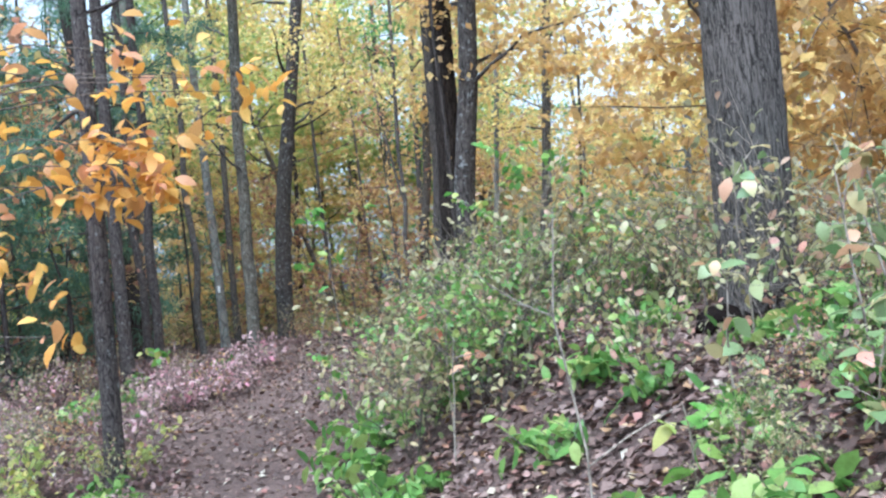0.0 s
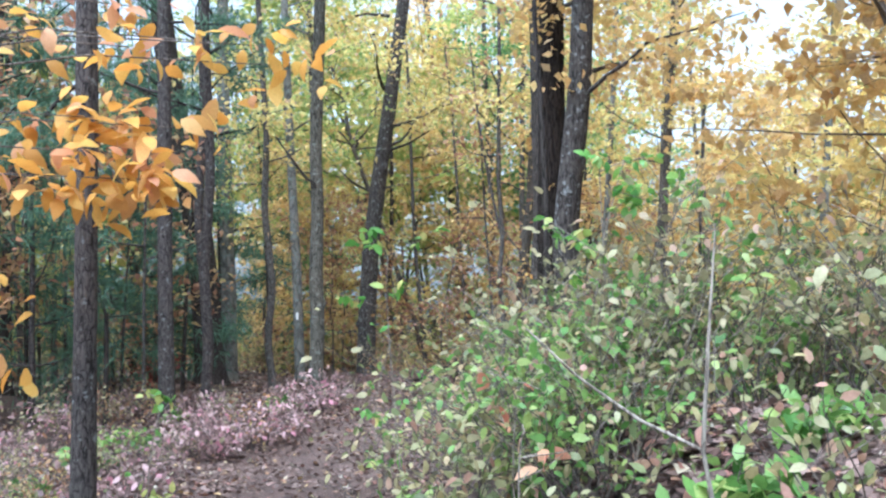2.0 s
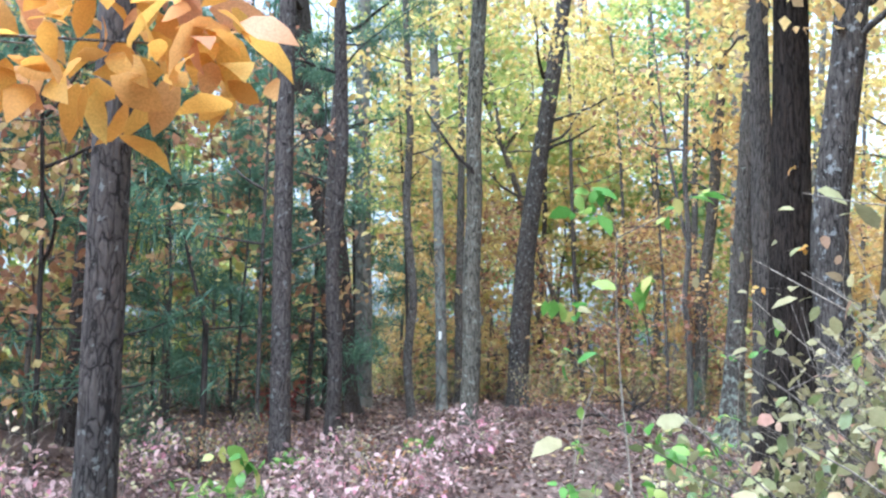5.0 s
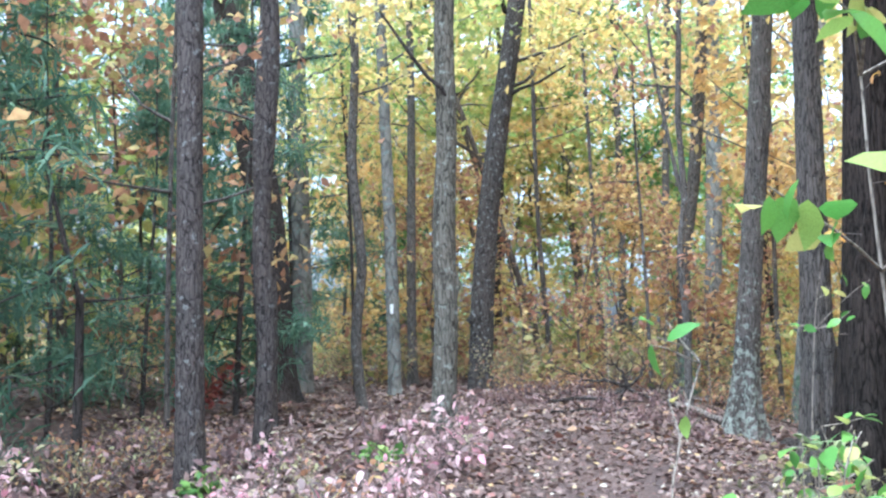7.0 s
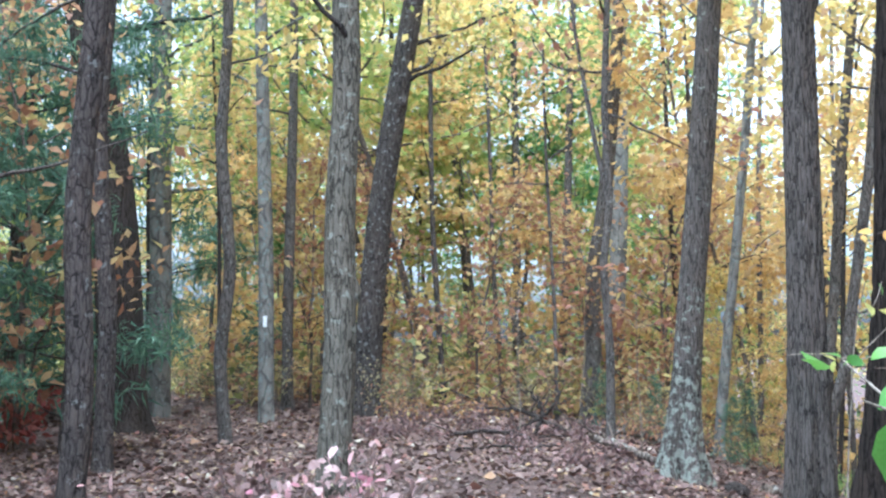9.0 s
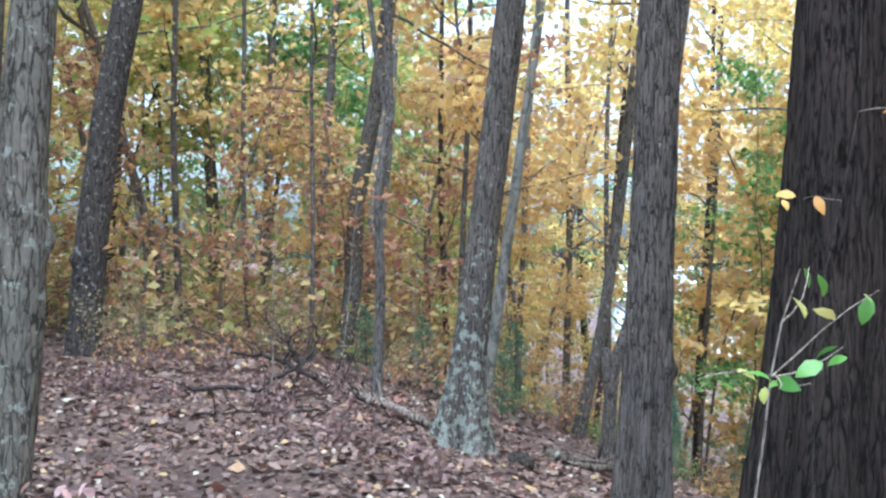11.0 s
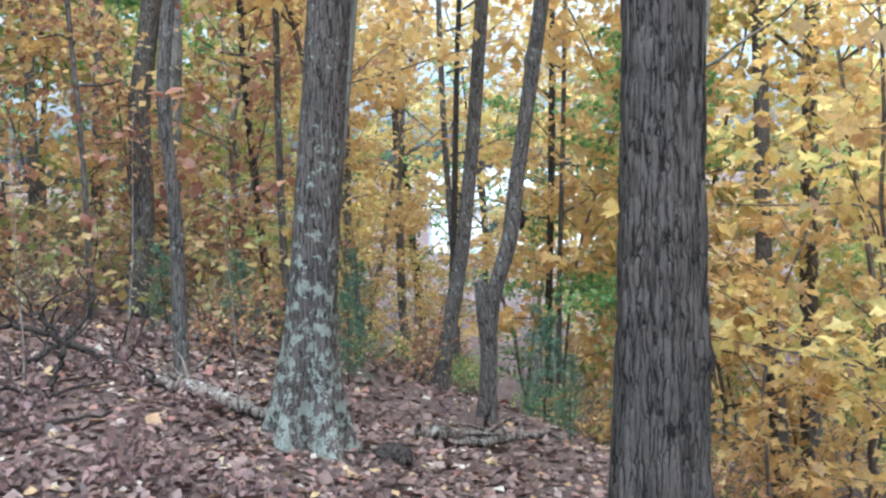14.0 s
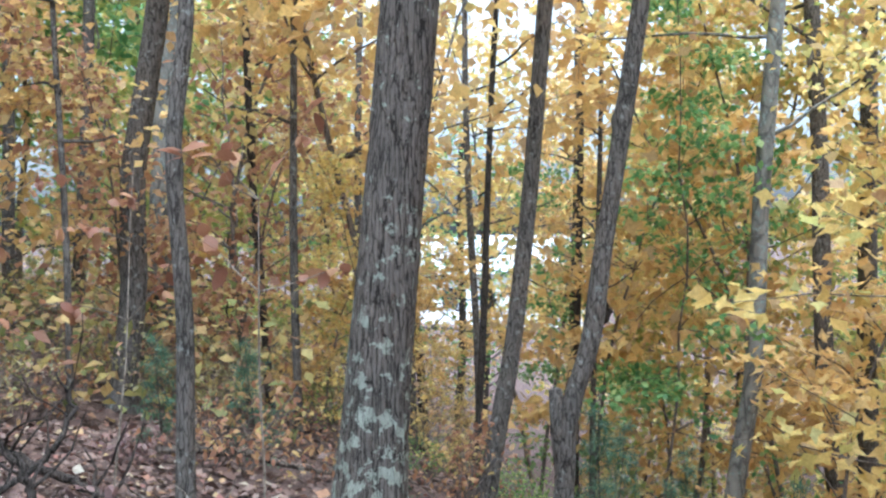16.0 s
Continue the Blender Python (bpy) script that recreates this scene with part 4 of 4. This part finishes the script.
thicket("bank", 10, -0.5, 0.7, 6.5, 9.0, 92, 0.85, 0.8, 1.1, 0.25)
thicket("low", 22, 0.4, 3.4, 2.7, 5.2, 81, 0.6, 0.6, 1.1, 0.2)
thicket("bank", 14, 0.9, 3.6, 3.0, 4.8, 82, 0.9, 0.25, 0.45, 0.2)
thicket("russet", 8, 0.8, 3.4, 3.2, 6.0, 83, 0.9, 0.3, 0.5, 0.3)
# left of the path
thicket("pink", 10, -3.2, -0.9, 4.2, 8.0, 84, 0.75, 0.35, 0.6)
thicket("low", 9, -3.0, -0.9, 4.2, 9.0, 85, 0.75, 0.7, 1.1)
thicket("maroon", 14, -3.6, -0.9, 4.2, 9.5, 86, 0.7, 0.7, 1.1)
thicket("bank", 7, -3.6, -1.2, 5.0, 9.0, 87, 0.9, 0.35, 0.6)
thicket("pink", 15, -5.6, -2.8, 9.5, 16.0, 28, 0.85, 0.7, 1.2)
thicket("russet", 9, -5.8, -2.8, 9.0, 16.0, 88, 0.85, 0.5, 0.9)
thicket("maroon", 18, -5.6, -2.8, 9.5, 17.5, 48, 0.8, 0.7, 1.3)
thicket("scrub", 8, -6.0, -3.0, 9.5, 16.0, 49, 1.0, 0.3, 0.5)
thicket("low", 6, -5.0, -2.9, 9.5, 16.5, 50, 0.9, 0.8, 1.3)
thicket("pink", 8, -4.4, -1.2, 4.5, 9.5, 29, 0.9, 0.6, 1.0)
thicket("yellow", 12, -4.4, -1.2, 4.5, 10.0, 30, 0.85, 0.5, 0.9)
thicket("scrub", 14, -7.5, -3.6, 5.5, 12, 31, 1.2, 0.5, 0.8)
thicket("red", 2, -7.5, -6.9, 19.6, 20.6, 33, 1.0, 0.8, 1.1)
# around the trees ahead and down the slope
thicket("maroon", 30, -4.4, -0.6, 18.5, 25.0, 34, 0.9, 0.6, 1.1)
thicket("russet", 30, -4.0, 3.0, 23.2, 28.5, 35, 0.9, 0.7, 1.2)
thicket("scrub", 10, -4.0, 2.0, 24.0, 29.0, 45, 0.9, 0.5, 0.9)
thicket("russet", 14, 2.6, 10.0, 21.0, 29.0, 36, 1.0, 0.8, 1.3)
thicket("scrub", 20, -12.0, -4.5, 22.0, 32.0, 37, 1.2, 0.5, 0.9)
thicket("green", 12, 0.6, 6.5, 22.0, 30.0, 38, 1.2, 0.35, 0.6)
thicket("scrub", 12, -5.0, 12.0, 30.0, 40.0, 39, 1.2, 0.8, 1.3, 0.8)
thicket("russet", 16, -8.0, 3.0, 28.5, 36.0, 61, 1.2, 0.9, 1.4, 0.5)
thicket("scrub", 14, -8.0, 3.0, 28.0, 36.0, 62, 1.2, 0.8, 1.2, 0.5)


# ---- single large-leaved saplings close to the path ----
def big_leaf_sapling(name, x, y, height, leaf_n, leaf_size, leaf, label, seed, top=0.35, sway=(0, 0), category="sapling"):
    g = np.random.default_rng(seed)
    t = thing(name, (x, y, float(land(x, y))), label, category, "saplings beside the path")
    stem = wander((0, 0, -0.1), (sway[0], sway[1], 1), height, g, 9, 0.12, 0.008, 0.003)
    arms = [wander(stem[i, :3], (g.normal(), g.normal(), 0.4), 0.28 * height * g.uniform(0.5, 1.0), g, 4, 0.3, 0.004, 0.002) for i in g.integers(int(9 * top), 10, 5)]
    v, f = tubes([stem, *arms], 5)
    part("stem", mesh_of("stem", v, f, BARK_STEM), t)
    pts = leaves_along(arms, g, max(1, leaf_n // 5), 0.035, 0.45)
    leaf_parts(t, pts, leaf_size, g, leaf, 0.55, 1.0)
    return t


big_leaf_sapling("viburnum_sapling", -1.0, 9.75, 2.0, 45, 0.105, BROAD, "tall thin sapling with broad bright green leaves", 401, 0.8)
big_leaf_sapling("viburnum_sapling", -1.3, 10.65, 1.0, 30, 0.11, BROAD, "small sapling with broad green leaves", 402)
big_leaf_sapling("viburnum_sapling", -1.05, 10.95, 1.15, 34, 0.11, BROAD, "small sapling with broad yellow-green leaves", 403)
big_leaf_sapling("viburnum_sapling", -1.42, 11.0, 0.8, 20, 0.10, BROAD, "small sapling with few yellow leaves", 404)
big_leaf_sapling("viburnum_sapling", -1.50, 11.4, 1.35, 6, 0.13, BROAD, "thin sapling carrying a few broad green leaves", 405, 0.8)
big_leaf_sapling("viburnum_sapling", -2.85, 9.35, 1.05, 16, 0.11, BROAD, "small sapling with yellow-green leaves beside the path", 406)
big_leaf_sapling("viburnum_sapling", -0.36, 15.15, 1.9, 16, 0.10, BROAD, "sprig of green leaves against a dark trunk", 407, 0.8)
big_leaf_sapling("viburnum_sapling", 1.25, 4.6, 0.75, 18, 0.125, BROAD_PALE, "sapling with broad pale green leaves on the bank", 408)
big_leaf_sapling("viburnum_sapling", 1.75, 4.3, 0.95, 26, 0.125, BROAD_PALE, "sapling with broad mottled leaves on the bank", 409)
big_leaf_sapling("viburnum_sapling", 0.95, 4.2, 0.55, 14, 0.125, BROAD, "sapling with broad green leaves low on the bank", 410)
big_leaf_sapling("viburnum_sapling", 1.55, 5.2, 1.1, 24, 0.125, BROAD_PALE, "sapling with silvery green leaves before an oak", 411)
big_leaf_sapling("viburnum_sapling", 2.2, 5.0, 1.1, 28, 0.125, BROAD_PALE, "leafy sapling on the bank before an oak", 412)

big_leaf_sapling("viburnum_sapling", -1.0, 11.5, 0.95, 26, 0.10, BROAD_PALE, "small sapling with mottled leaves beside the path", 413)
big_leaf_sapling("viburnum_sapling", -0.75, 13.0, 0.8, 24, 0.10, BROAD, "small sapling with green leaves under the oaks", 414)
big_leaf_sapling("viburnum_sapling", -0.95, 12.5, 0.6, 18, 0.09, BROAD_PALE, "low sapling with mottled leaves under the oaks", 415)
thicket("pink", 6, -3.7, -2.85, 11.6, 13.6, 51, 0.8, 0.8, 1.2)

for k, (x, y, h, m) in enumerate([(0.15, 8.6, 1.9, 80), (0.4, 8.25, 1.6, 70), (0.55, 8.9, 1.75, 70), (0.1, 8.0, 1.2, 50)]):
    big_leaf_sapling("green_sapling", x, y, h, m, 0.095, BROAD, "upright sapling with bright green paired leaves on the bank", 430 + k, 0.35, (0.1, 0.0))
big_leaf_sapling("peach_sapling", -0.05, 6.42, 0.9, 5, 0.13, PEACH, "thin sapling with a few peach-coloured leaves", 440, 0.8)
big_leaf_sapling("peach_sapling", -0.04, 6.75, 1.0, 6, 0.11, PEACH, "thin sapling with orange and red leaves", 441, 0.8)
for k, (x, y, h, m) in enumerate([(2.1, 4.0, 0.8, 30), (2.6, 4.6, 1.0, 36), (1.5, 3.7, 0.5, 20), (2.4, 5.6, 1.1, 36), (2.9, 5.3, 1.0, 30)]):
    big_leaf_sapling("viburnum_sapling", x, y, h, m, 0.12, BROAD_PALE, "broad-leaved sapling with pale and yellowing leaves on the bank", 450 + k)

for k, (x, y, h, m) in enumerate([(-0.55, 13.7, 0.75, 26), (-0.35, 14.3, 0.7, 22), (-0.75, 12.2, 0.7, 24), (-0.5, 12.9, 0.9, 26)]):
    big_leaf_sapling("viburnum_sapling", x, y, h, m, 0.10, BROAD if k % 2 else BROAD_PALE, "leafy green sapling under the dark oak", 460 + k)
# a thin vine that climbs the dark oak
vx, vy = 0.165, 15.57
vine = thing("climbing_vine", (vx, vy, float(land(vx, vy))), "thin dark vine with few yellow leaves on a dark trunk", "vine")
g = np.random.default_rng(66)
climb = np.array([(-0.34 + 0.045 * k + 0.04 * math.sin(k * 1.3), -0.36 + 0.018 * k, 0.35 + 0.36 * k, 0.006 - 0.0005 * k) for k in range(9)])
v, f = tubes([climb], 6)
part("stem", mesh_of("stem", v, f, BARK_DARK), vine)
spurs = [wander(climb[k, :3], (-1.0 if k % 2 else 0.9, -0.5, 0.35), 0.18, g, 5, 0.4, 0.004, 0.0015) for k in (3, 5, 6, 8)]
for w in spurs:
    v, f = tubes([w], 5)
    part("spur", mesh_of("spur", v, f, BARK_TWIG), vine)
leaf_parts(vine, leaves_along(spurs[1:], g, 3, 0.03, 0.6), 0.085, g, SPRAY, 0.6, 0.9)

# small golden saplings that fill the hollow of the clearing
g = np.random.default_rng(61)
for k in range(11):
    a, far = radians(g.uniform(15, 31)), g.uniform(11.5, 24)
    plant("gold_leaved_sapling", KINDS["gold" if k % 3 else "yellow"][k % 3], -1.9 + far * math.sin(a), 14.5 + far * math.cos(a), "small maple sapling with orange-gold leaves", "sapling", "saplings in the hollow", g.uniform(0.26, 0.42), g.uniform(0, 6.28))

# a bare forked stem on the bank
t = thing("bare_sapling", (0.50, 4.17, float(land(0.50, 4.17))), "pale bare forked stem on the bank", "sapling")
zb = 1.38 - float(land(0.50, 4.17))
forks = [np.array([(0, 0, -0.1, 0.007), (0.0, 0, zb * 0.5, 0.006), (-0.08, 0, zb, 0.005), (-0.06, 0, zb + 0.2, 0.004), (-0.03, 0.02, zb + 0.45, 0.002)]),
         np.array([(-0.08, 0, zb, 0.004), (-0.2, 0.03, zb + 0.06, 0.004), (-0.32, 0.05, zb + 0.15, 0.003), (-0.42, 0.08, zb + 0.25, 0.002)]),
         np.array([(0.0, 0, zb * 0.45, 0.004), (0.18, 0.04, zb * 0.45 + 0.10, 0.004), (0.42, 0.10, zb * 0.45 + 0.2, 0.002)])]
for p in forks:
    v, f = tubes([p], 6)
    part("stem", mesh_of("stem", v, f, BARK_STEM), t)

# ---- the amber hickory branch that hangs over the left of the path ----
g = np.random.default_rng(77)
hx, hy = -3.75, 7.3
hz = float(land(hx, hy))
t = thing("hickory_sapling", (hx, hy, hz), "slender hickory sapling with large amber leaves over the path", "tree")
SPRAYS = [(-2.45, 7.62, 2.95, 34), (-2.12, 7.68, 2.58, 40), (-2.65, 7.60, 2.6, 40), (-2.35, 7.70, 2.75, 36), (-2.02, 7.75, 2.9, 16), (-2.9, 7.70, 3.5, 16), (-1.85, 7.9, 3.45, 12), (-2.35, 7.9, 3.7, 18), (-3.3, 7.5, 2.6, 18), (-3.4, 7.5, 3.1, 18), (-3.15, 7.8, 1.9, 14), (-2.95, 7.45, 1.5, 9), (-3.5, 7.7, 2.15, 14), (-3.35, 7.6, 3.7, 18), (-1.5, 7.9, 3.4, 14), (-1.3, 8.05, 3.3, 12), (-2.3, 7.75, 3.4, 20), (-3.0, 7.6, 2.9, 22)]
stem = np.array([(0, 0, -0.1, 0.03), (0.05, 0, 1.2, 0.026), (0.0, 0.05, 2.4, 0.022), (0.1, 0.05, 3.6, 0.014), (0.25, 0.1, 4.6, 0.006)])
runs, spots, yaws = [stem], [], []
for sx, sy, sz, n in SPRAYS:
    a = np.array([sx - hx, sy - hy, sz - hz])
    s0 = np.array([0.03, 0.03, max(0.5, a[2] - 0.15)])
    mid = (s0 + a) / 2 + np.array([0, 0, 0.12])
    runs.append(np.array([(*s0, 0.008), (*mid, 0.006), (*a, 0.003)]))
    for k in range(n):
        th = g.uniform(0, 6.28)
        spots.append(a + g.normal(0, 1, 3) * np.array([0.13, 0.13, 0.11]))
        yaws.append(th)
for k, run in enumerate(runs):
    v, f = tubes([run], 6)
    part("branch" if k else "trunk", mesh_of("branch" if k else "trunk", v, f, BARK_TWIG), t)
leaf_parts(t, np.array(spots), 0.185, g, SPRAY, 0.65, 0.8)

# copper leaves that hang at head height on the slope
big_leaf_sapling("copper_sapling", -0.55, 21.15, 2.0, 40, 0.12, COPPER, "thin sapling with drooping copper leaves at its top", 420, 0.8)
big_leaf_sapling("copper_sapling", -1.15, 22.6, 2.2, 35, 0.11, COPPER, "thin sapling with brown withered leaves", 421, 0.6)
big_leaf_sapling("copper_sapling", -1.9, 21.9, 1.9, 30, 0.10, COPPER, "bent sapling with brown withered leaves", 422, 0.6)


# ---- fallen wood ----
def fallen(name, pts, label, mat=BARK_ROT, twigs=0, seed=0, category="branch"):
    g = np.random.default_rng(seed)
    P = np.array(pts, float)
    base = (P[0, 0], P[0, 1], float(land(P[0, 0], P[0, 1])))
    t = thing(name, base, label, category)
    u = np.linspace(0, len(P) - 1, 6 * len(P))
    C = np.stack([np.interp(u, np.arange(len(P)), P[:, k]) for k in range(4)], -1)
    C[:, 2] += land(C[:, 0], C[:, 1])
    C[:, :3] += g.normal(0, 0.012, (len(C), 3))
    C[:, :3] -= base
    v, f = tubes([C], 9)
    part("wood", mesh_of("wood", v, f, mat), t)
    for _ in range(twigs):
        i = g.integers(2, len(C) - 1)
        w = wander(C[i, :3], (g.normal(), g.normal(), 0.8), g.uniform(0.25, 0.6), g, 5, 0.4, C[i, 3] * 0.5, 0.003)
        v, f = tubes([w], 5)
        part("twig", mesh_of("twig", v, f, mat), t)
    return t


fallen("fallen_branch", [(-2.3, 23.3, 0.25, 0.012), (-1.9, 23.0, 0.30, 0.025), (-1.4, 22.7, 0.12, 0.03), (-1.05, 22.4, 0.02, 0.03)], "dark twisted fallen branch lying in leaves", BARK_DARK, 6, 1)
fallen("fallen_branch", [(-1.9, 22.2, 0.05, 0.02), (-1.5, 22.5, 0.30, 0.02), (-1.35, 22.7, 0.55, 0.014), (-1.45, 22.8, 0.75, 0.006)], "dead branch sticking up from the leaves", BARK_DARK, 4, 2)
fallen("fallen_branch", [(-0.95, 22.1, 0.12, 0.02), (-0.7, 21.7, 0.06, 0.035), (-0.42, 21.2, 0.04, 0.03)], "rotten branch leaning toward a tree's foot", BARK_ROT, 2, 3)
fallen("fallen_log", [(0.75, 21.2, 0.05, 0.05), (1.15, 21.4, 0.06, 0.06), (1.7, 21.8, 0.06, 0.05)], "short rotten log among leaves", BARK_ROT, 3, 4, "log")
fallen("fallen_log", [(0.9, 21.0, 0.03, 0.03), (1.5, 21.3, 0.12, 0.035), (1.9, 21.3, 0.2, 0.02)], "broken rotten branch lying across a log", BARK_ROT, 2, 5, "log")
fallen("fallen_branch", [(0.6, 16.0, 0.9, 0.004), (0.2, 15.75, 0.75, 0.008), (-0.05, 15.6, 0.45, 0.010), (-0.1, 15.55, 0.0, 0.012)], "thin dead stem leaning on a dark trunk", BARK_STEM, 3, 6)
fallen("fallen_branch", [(-0.7, 24.0, 0.1, 0.03), (0.0, 24.2, 0.15, 0.03), (0.8, 24.1, 0.05, 0.02)], "grey fallen branch among russet brush", BARK_ROT, 5, 7)

fallen("fallen_branch", [(-2.75, 21.9, 0.03, 0.022), (-2.35, 21.6, 0.09, 0.024), (-2.0, 21.45, 0.07, 0.026), (-1.7, 21.2, 0.02, 0.026)], "crooked dark dead limb arching over the leaves", BARK_DARK, 3, 11)
fallen("fallen_branch", [(-1.75, 21.3, 0.02, 0.024), (-1.62, 21.35, 0.30, 0.024), (-1.72, 21.4, 0.48, 0.018), (-1.85, 21.42, 0.56, 0.008)], "dark forked snag standing in the leaves", BARK_DARK, 5, 12)
fallen("fallen_branch", [(-1.15, 21.6, 0.10, 0.035), (-0.8, 21.25, 0.08, 0.045), (-0.35, 20.95, 0.05, 0.04)], "grey fallen limb reaching a lichened tree", BARK_ROT, 3, 13)
fallen("fallen_branch", [(-2.6, 20.6, 0.02, 0.012), (-2.0, 20.5, 0.05, 0.014), (-1.4, 20.65, 0.03, 0.010)], "thin dead stick lying flat on leaves", BARK_DARK, 4, 14)


def mound(name, x, y, r, h, mat, label, category, seed):
    bm = bmesh.new()
    bmesh.ops.create_icosphere(bm, subdivisions=4, radius=1.0)
    for vert in bm.verts:
        n = noise.noise(vert.co * 2.3 + Vector((seed, 0, 0))) * 0.28 + noise.noise(vert.co * 6 + Vector((0, seed, 0))) * 0.10
        vert.co = Vector((vert.co.x * r * (1 + n), vert.co.y * r * (1 + n), vert.co.z * h * (1 + n)))
    me = bpy.data.meshes.new(name)
    bm.to_mesh(me)
    bm.free()
    me.materials.append(mat)
    ob = new(name, me)
    ob.location = (x, y, float(land(x, y)) + h * 0.25)
    return tagged(ob, label, category)


mound("root_lump", 0.28, 20.45, 0.13, 0.10, BARK_DARK, "dark lump of root beside a lichened tree", "stump", 3.0)
# a solid lump, its black colour standing for a hollow's shade
mound("shaded_hollow", 1.62, 6.05, 0.17, 0.12, SHADED_EARTH, "black lump of earth painted as the shade of a hollow under roots on the bank", "burrow", 5.0)
mound("root_lump", 2.15, 6.40, 0.22, 0.16, BARK_DARK, "mossy root swelling at an oak's foot", "stump", 8.0)

# ---- fallen leaves over the whole floor ----
g = np.random.default_rng(88)


def litter(name, n, x0, x1, y0, y1, size, near, label):
    x, y = g.uniform(x0, x1, n), g.uniform(y0, y1, n)
    d, _ = from_trail(x, y)
    clump = smooth_noise(np.stack([x * 1.3, y * 1.3, x * 0], -1))
    keep = (g.random(n) < np.where(d < 0.45, 0.5, 1.0) * (0.45 + 0.9 * clump)) & ((d < near) | (g.random(n) < 0.35))
    x, y = x[keep], y[keep]
    p = np.stack([x, y, land(x, y) + g.uniform(0.004, 0.03, len(x))], -1)
    ob = new(name, leaf_mesh(name, p, size, g, LITTER, 0.38, wide=1.35))
    return tagged(ob, label, "leaves", kind="stuff")


litter("leaf_litter", 52000, -5, 5, 2, 13, 0.056, 3.0, "brown and tan fallen leaves on the path and bank")
litter("leaf_litter", 19000, -1.2, 4.2, 2.2, 7.0, 0.068, 4.0, "russet and tan fallen leaves thick on the bank")
litter("leaf_litter", 84000, -7, 5, 13, 26, 0.056, 4.5, "brown and tan fallen leaves under the trees")
litter("leaf_litter", 30000, -14, 14, 18, 38, 0.11, 9.0, "thin cover of fallen leaves farther off")


# low growth that covers the floor of the far wood
u = np.random.default_rng(91)
mid = np.stack([u.uniform(-24, 26, 1500), u.uniform(25.5, 60, 1500)], -1)
way = np.degrees(np.arctan2(mid[:, 0] + 1.9, mid[:, 1] - 14.5))
mid = mid[(way < 16) | (way > 30)]
mid = mid[from_trail(mid[:, 0], mid[:, 1])[0] > 1.4]
leaf_at = np.repeat(mid, 34, axis=0) + u.normal(0, 0.45, (len(mid) * 34, 2))
rise = np.repeat(u.uniform(0.3, 1.9, len(mid)), 34) * u.random(len(leaf_at)) ** 0.7
at = np.column_stack([leaf_at, land(leaf_at[:, 0], leaf_at[:, 1]) + 0.05 + rise])
tagged(new("far_undergrowth", leaf_mesh("far_undergrowth", at, 0.17, u, OLIVE_FAR, 0.6)), "olive and russet low growth covering the far wood's floor", "undergrowth", kind="stuff")


# ---- a house beyond the wood ----
def box(w, d, h, mat, name):
    bm = bmesh.new()
    bmesh.ops.create_cube(bm, size=1.0)
    for vert in bm.verts:
        vert.co = Vector((vert.co.x * w, vert.co.y * d, (vert.co.z + 0.5) * h))
    bmesh.ops.bevel(bm, geom=bm.edges[:], offset=min(w, d, h) * 0.04, segments=1)
    me = bpy.data.meshes.new(name)
    bm.to_mesh(me)
    bm.free()
    me.materials.append(mat)
    return me


SIDING = paint_mat("white_siding", (0.72, 0.73, 0.74))
SHINGLE = paint_mat("grey_shingle", (0.42, 0.43, 0.45))
PANE = paint_mat("dark_pane", (0.05, 0.06, 0.07), 0.15)
house = thing("house", (29.3, 77.6, float(land(29.3, 77.6))), "pale house half hidden beyond the wood", "house")
house.rotation_euler = (0, 0, radians(-20))
part("wall", box(11, 7, 3.6, SIDING, "wall"), house)
bm = bmesh.new()
pts = [bm.verts.new(c) for c in ((-6, -4, 3.5), (6, -4, 3.5), (6, 4, 3.5), (-6, 4, 3.5), (-6, 0, 6.0), (6, 0, 6.0))]
for ids in ((0, 1, 5, 4), (2, 3, 4, 5), (0, 4, 3), (1, 2, 5), (3, 2, 1, 0)):
    bm.faces.new([pts[i] for i in ids])
me = bpy.data.meshes.new("roof")
bm.to_mesh(me)
bm.free()
me.materials.append(SHINGLE)
part("roof", me, house)
for wx in (-3.6, -1.2, 1.2, 3.6):
    w = part("window", box(1.0, 0.1, 1.3, PANE, "window"), house)
    w.location = (wx, -3.5, 1.3)

# a broken dead sapling among the pines
sx, sy = -5.14, 13.7
sz = float(land(sx, sy))
t = thing("dead_sapling", (sx, sy, sz), "dead forked sapling with a snapped bent top", "sapling")
v, f = tubes([np.array([(0, 0, -0.1, 0.035), (0.01, 0, 0.8, 0.032), (0.0, 0.02, 2.05 - sz, 0.028)])], 8)
part("stem", mesh_of("stem", v, f, BARK_DARK), t)
v, f = tubes([np.array([(0.0, 0.02, 2.0 - sz, 0.020), (-0.12, 0.05, 2.35 - sz, 0.018), (-0.22, 0.05, 2.7 - sz, 0.015), (-0.31, 0.06, 3.0 - sz, 0.010), (-0.30, 0.1, 3.4 - sz, 0.005)])], 7)
part("top", mesh_of("top", v, f, BARK_DARK), t)
v, f = tubes([np.array([(0.0, 0.02, 2.0 - sz, 0.012), (0.3, 0.1, 2.02 - sz, 0.008), (0.6, 0.15, 2.06 - sz, 0.004)])], 6)
part("side_twig", mesh_of("side_twig", v, f, BARK_DARK), t)
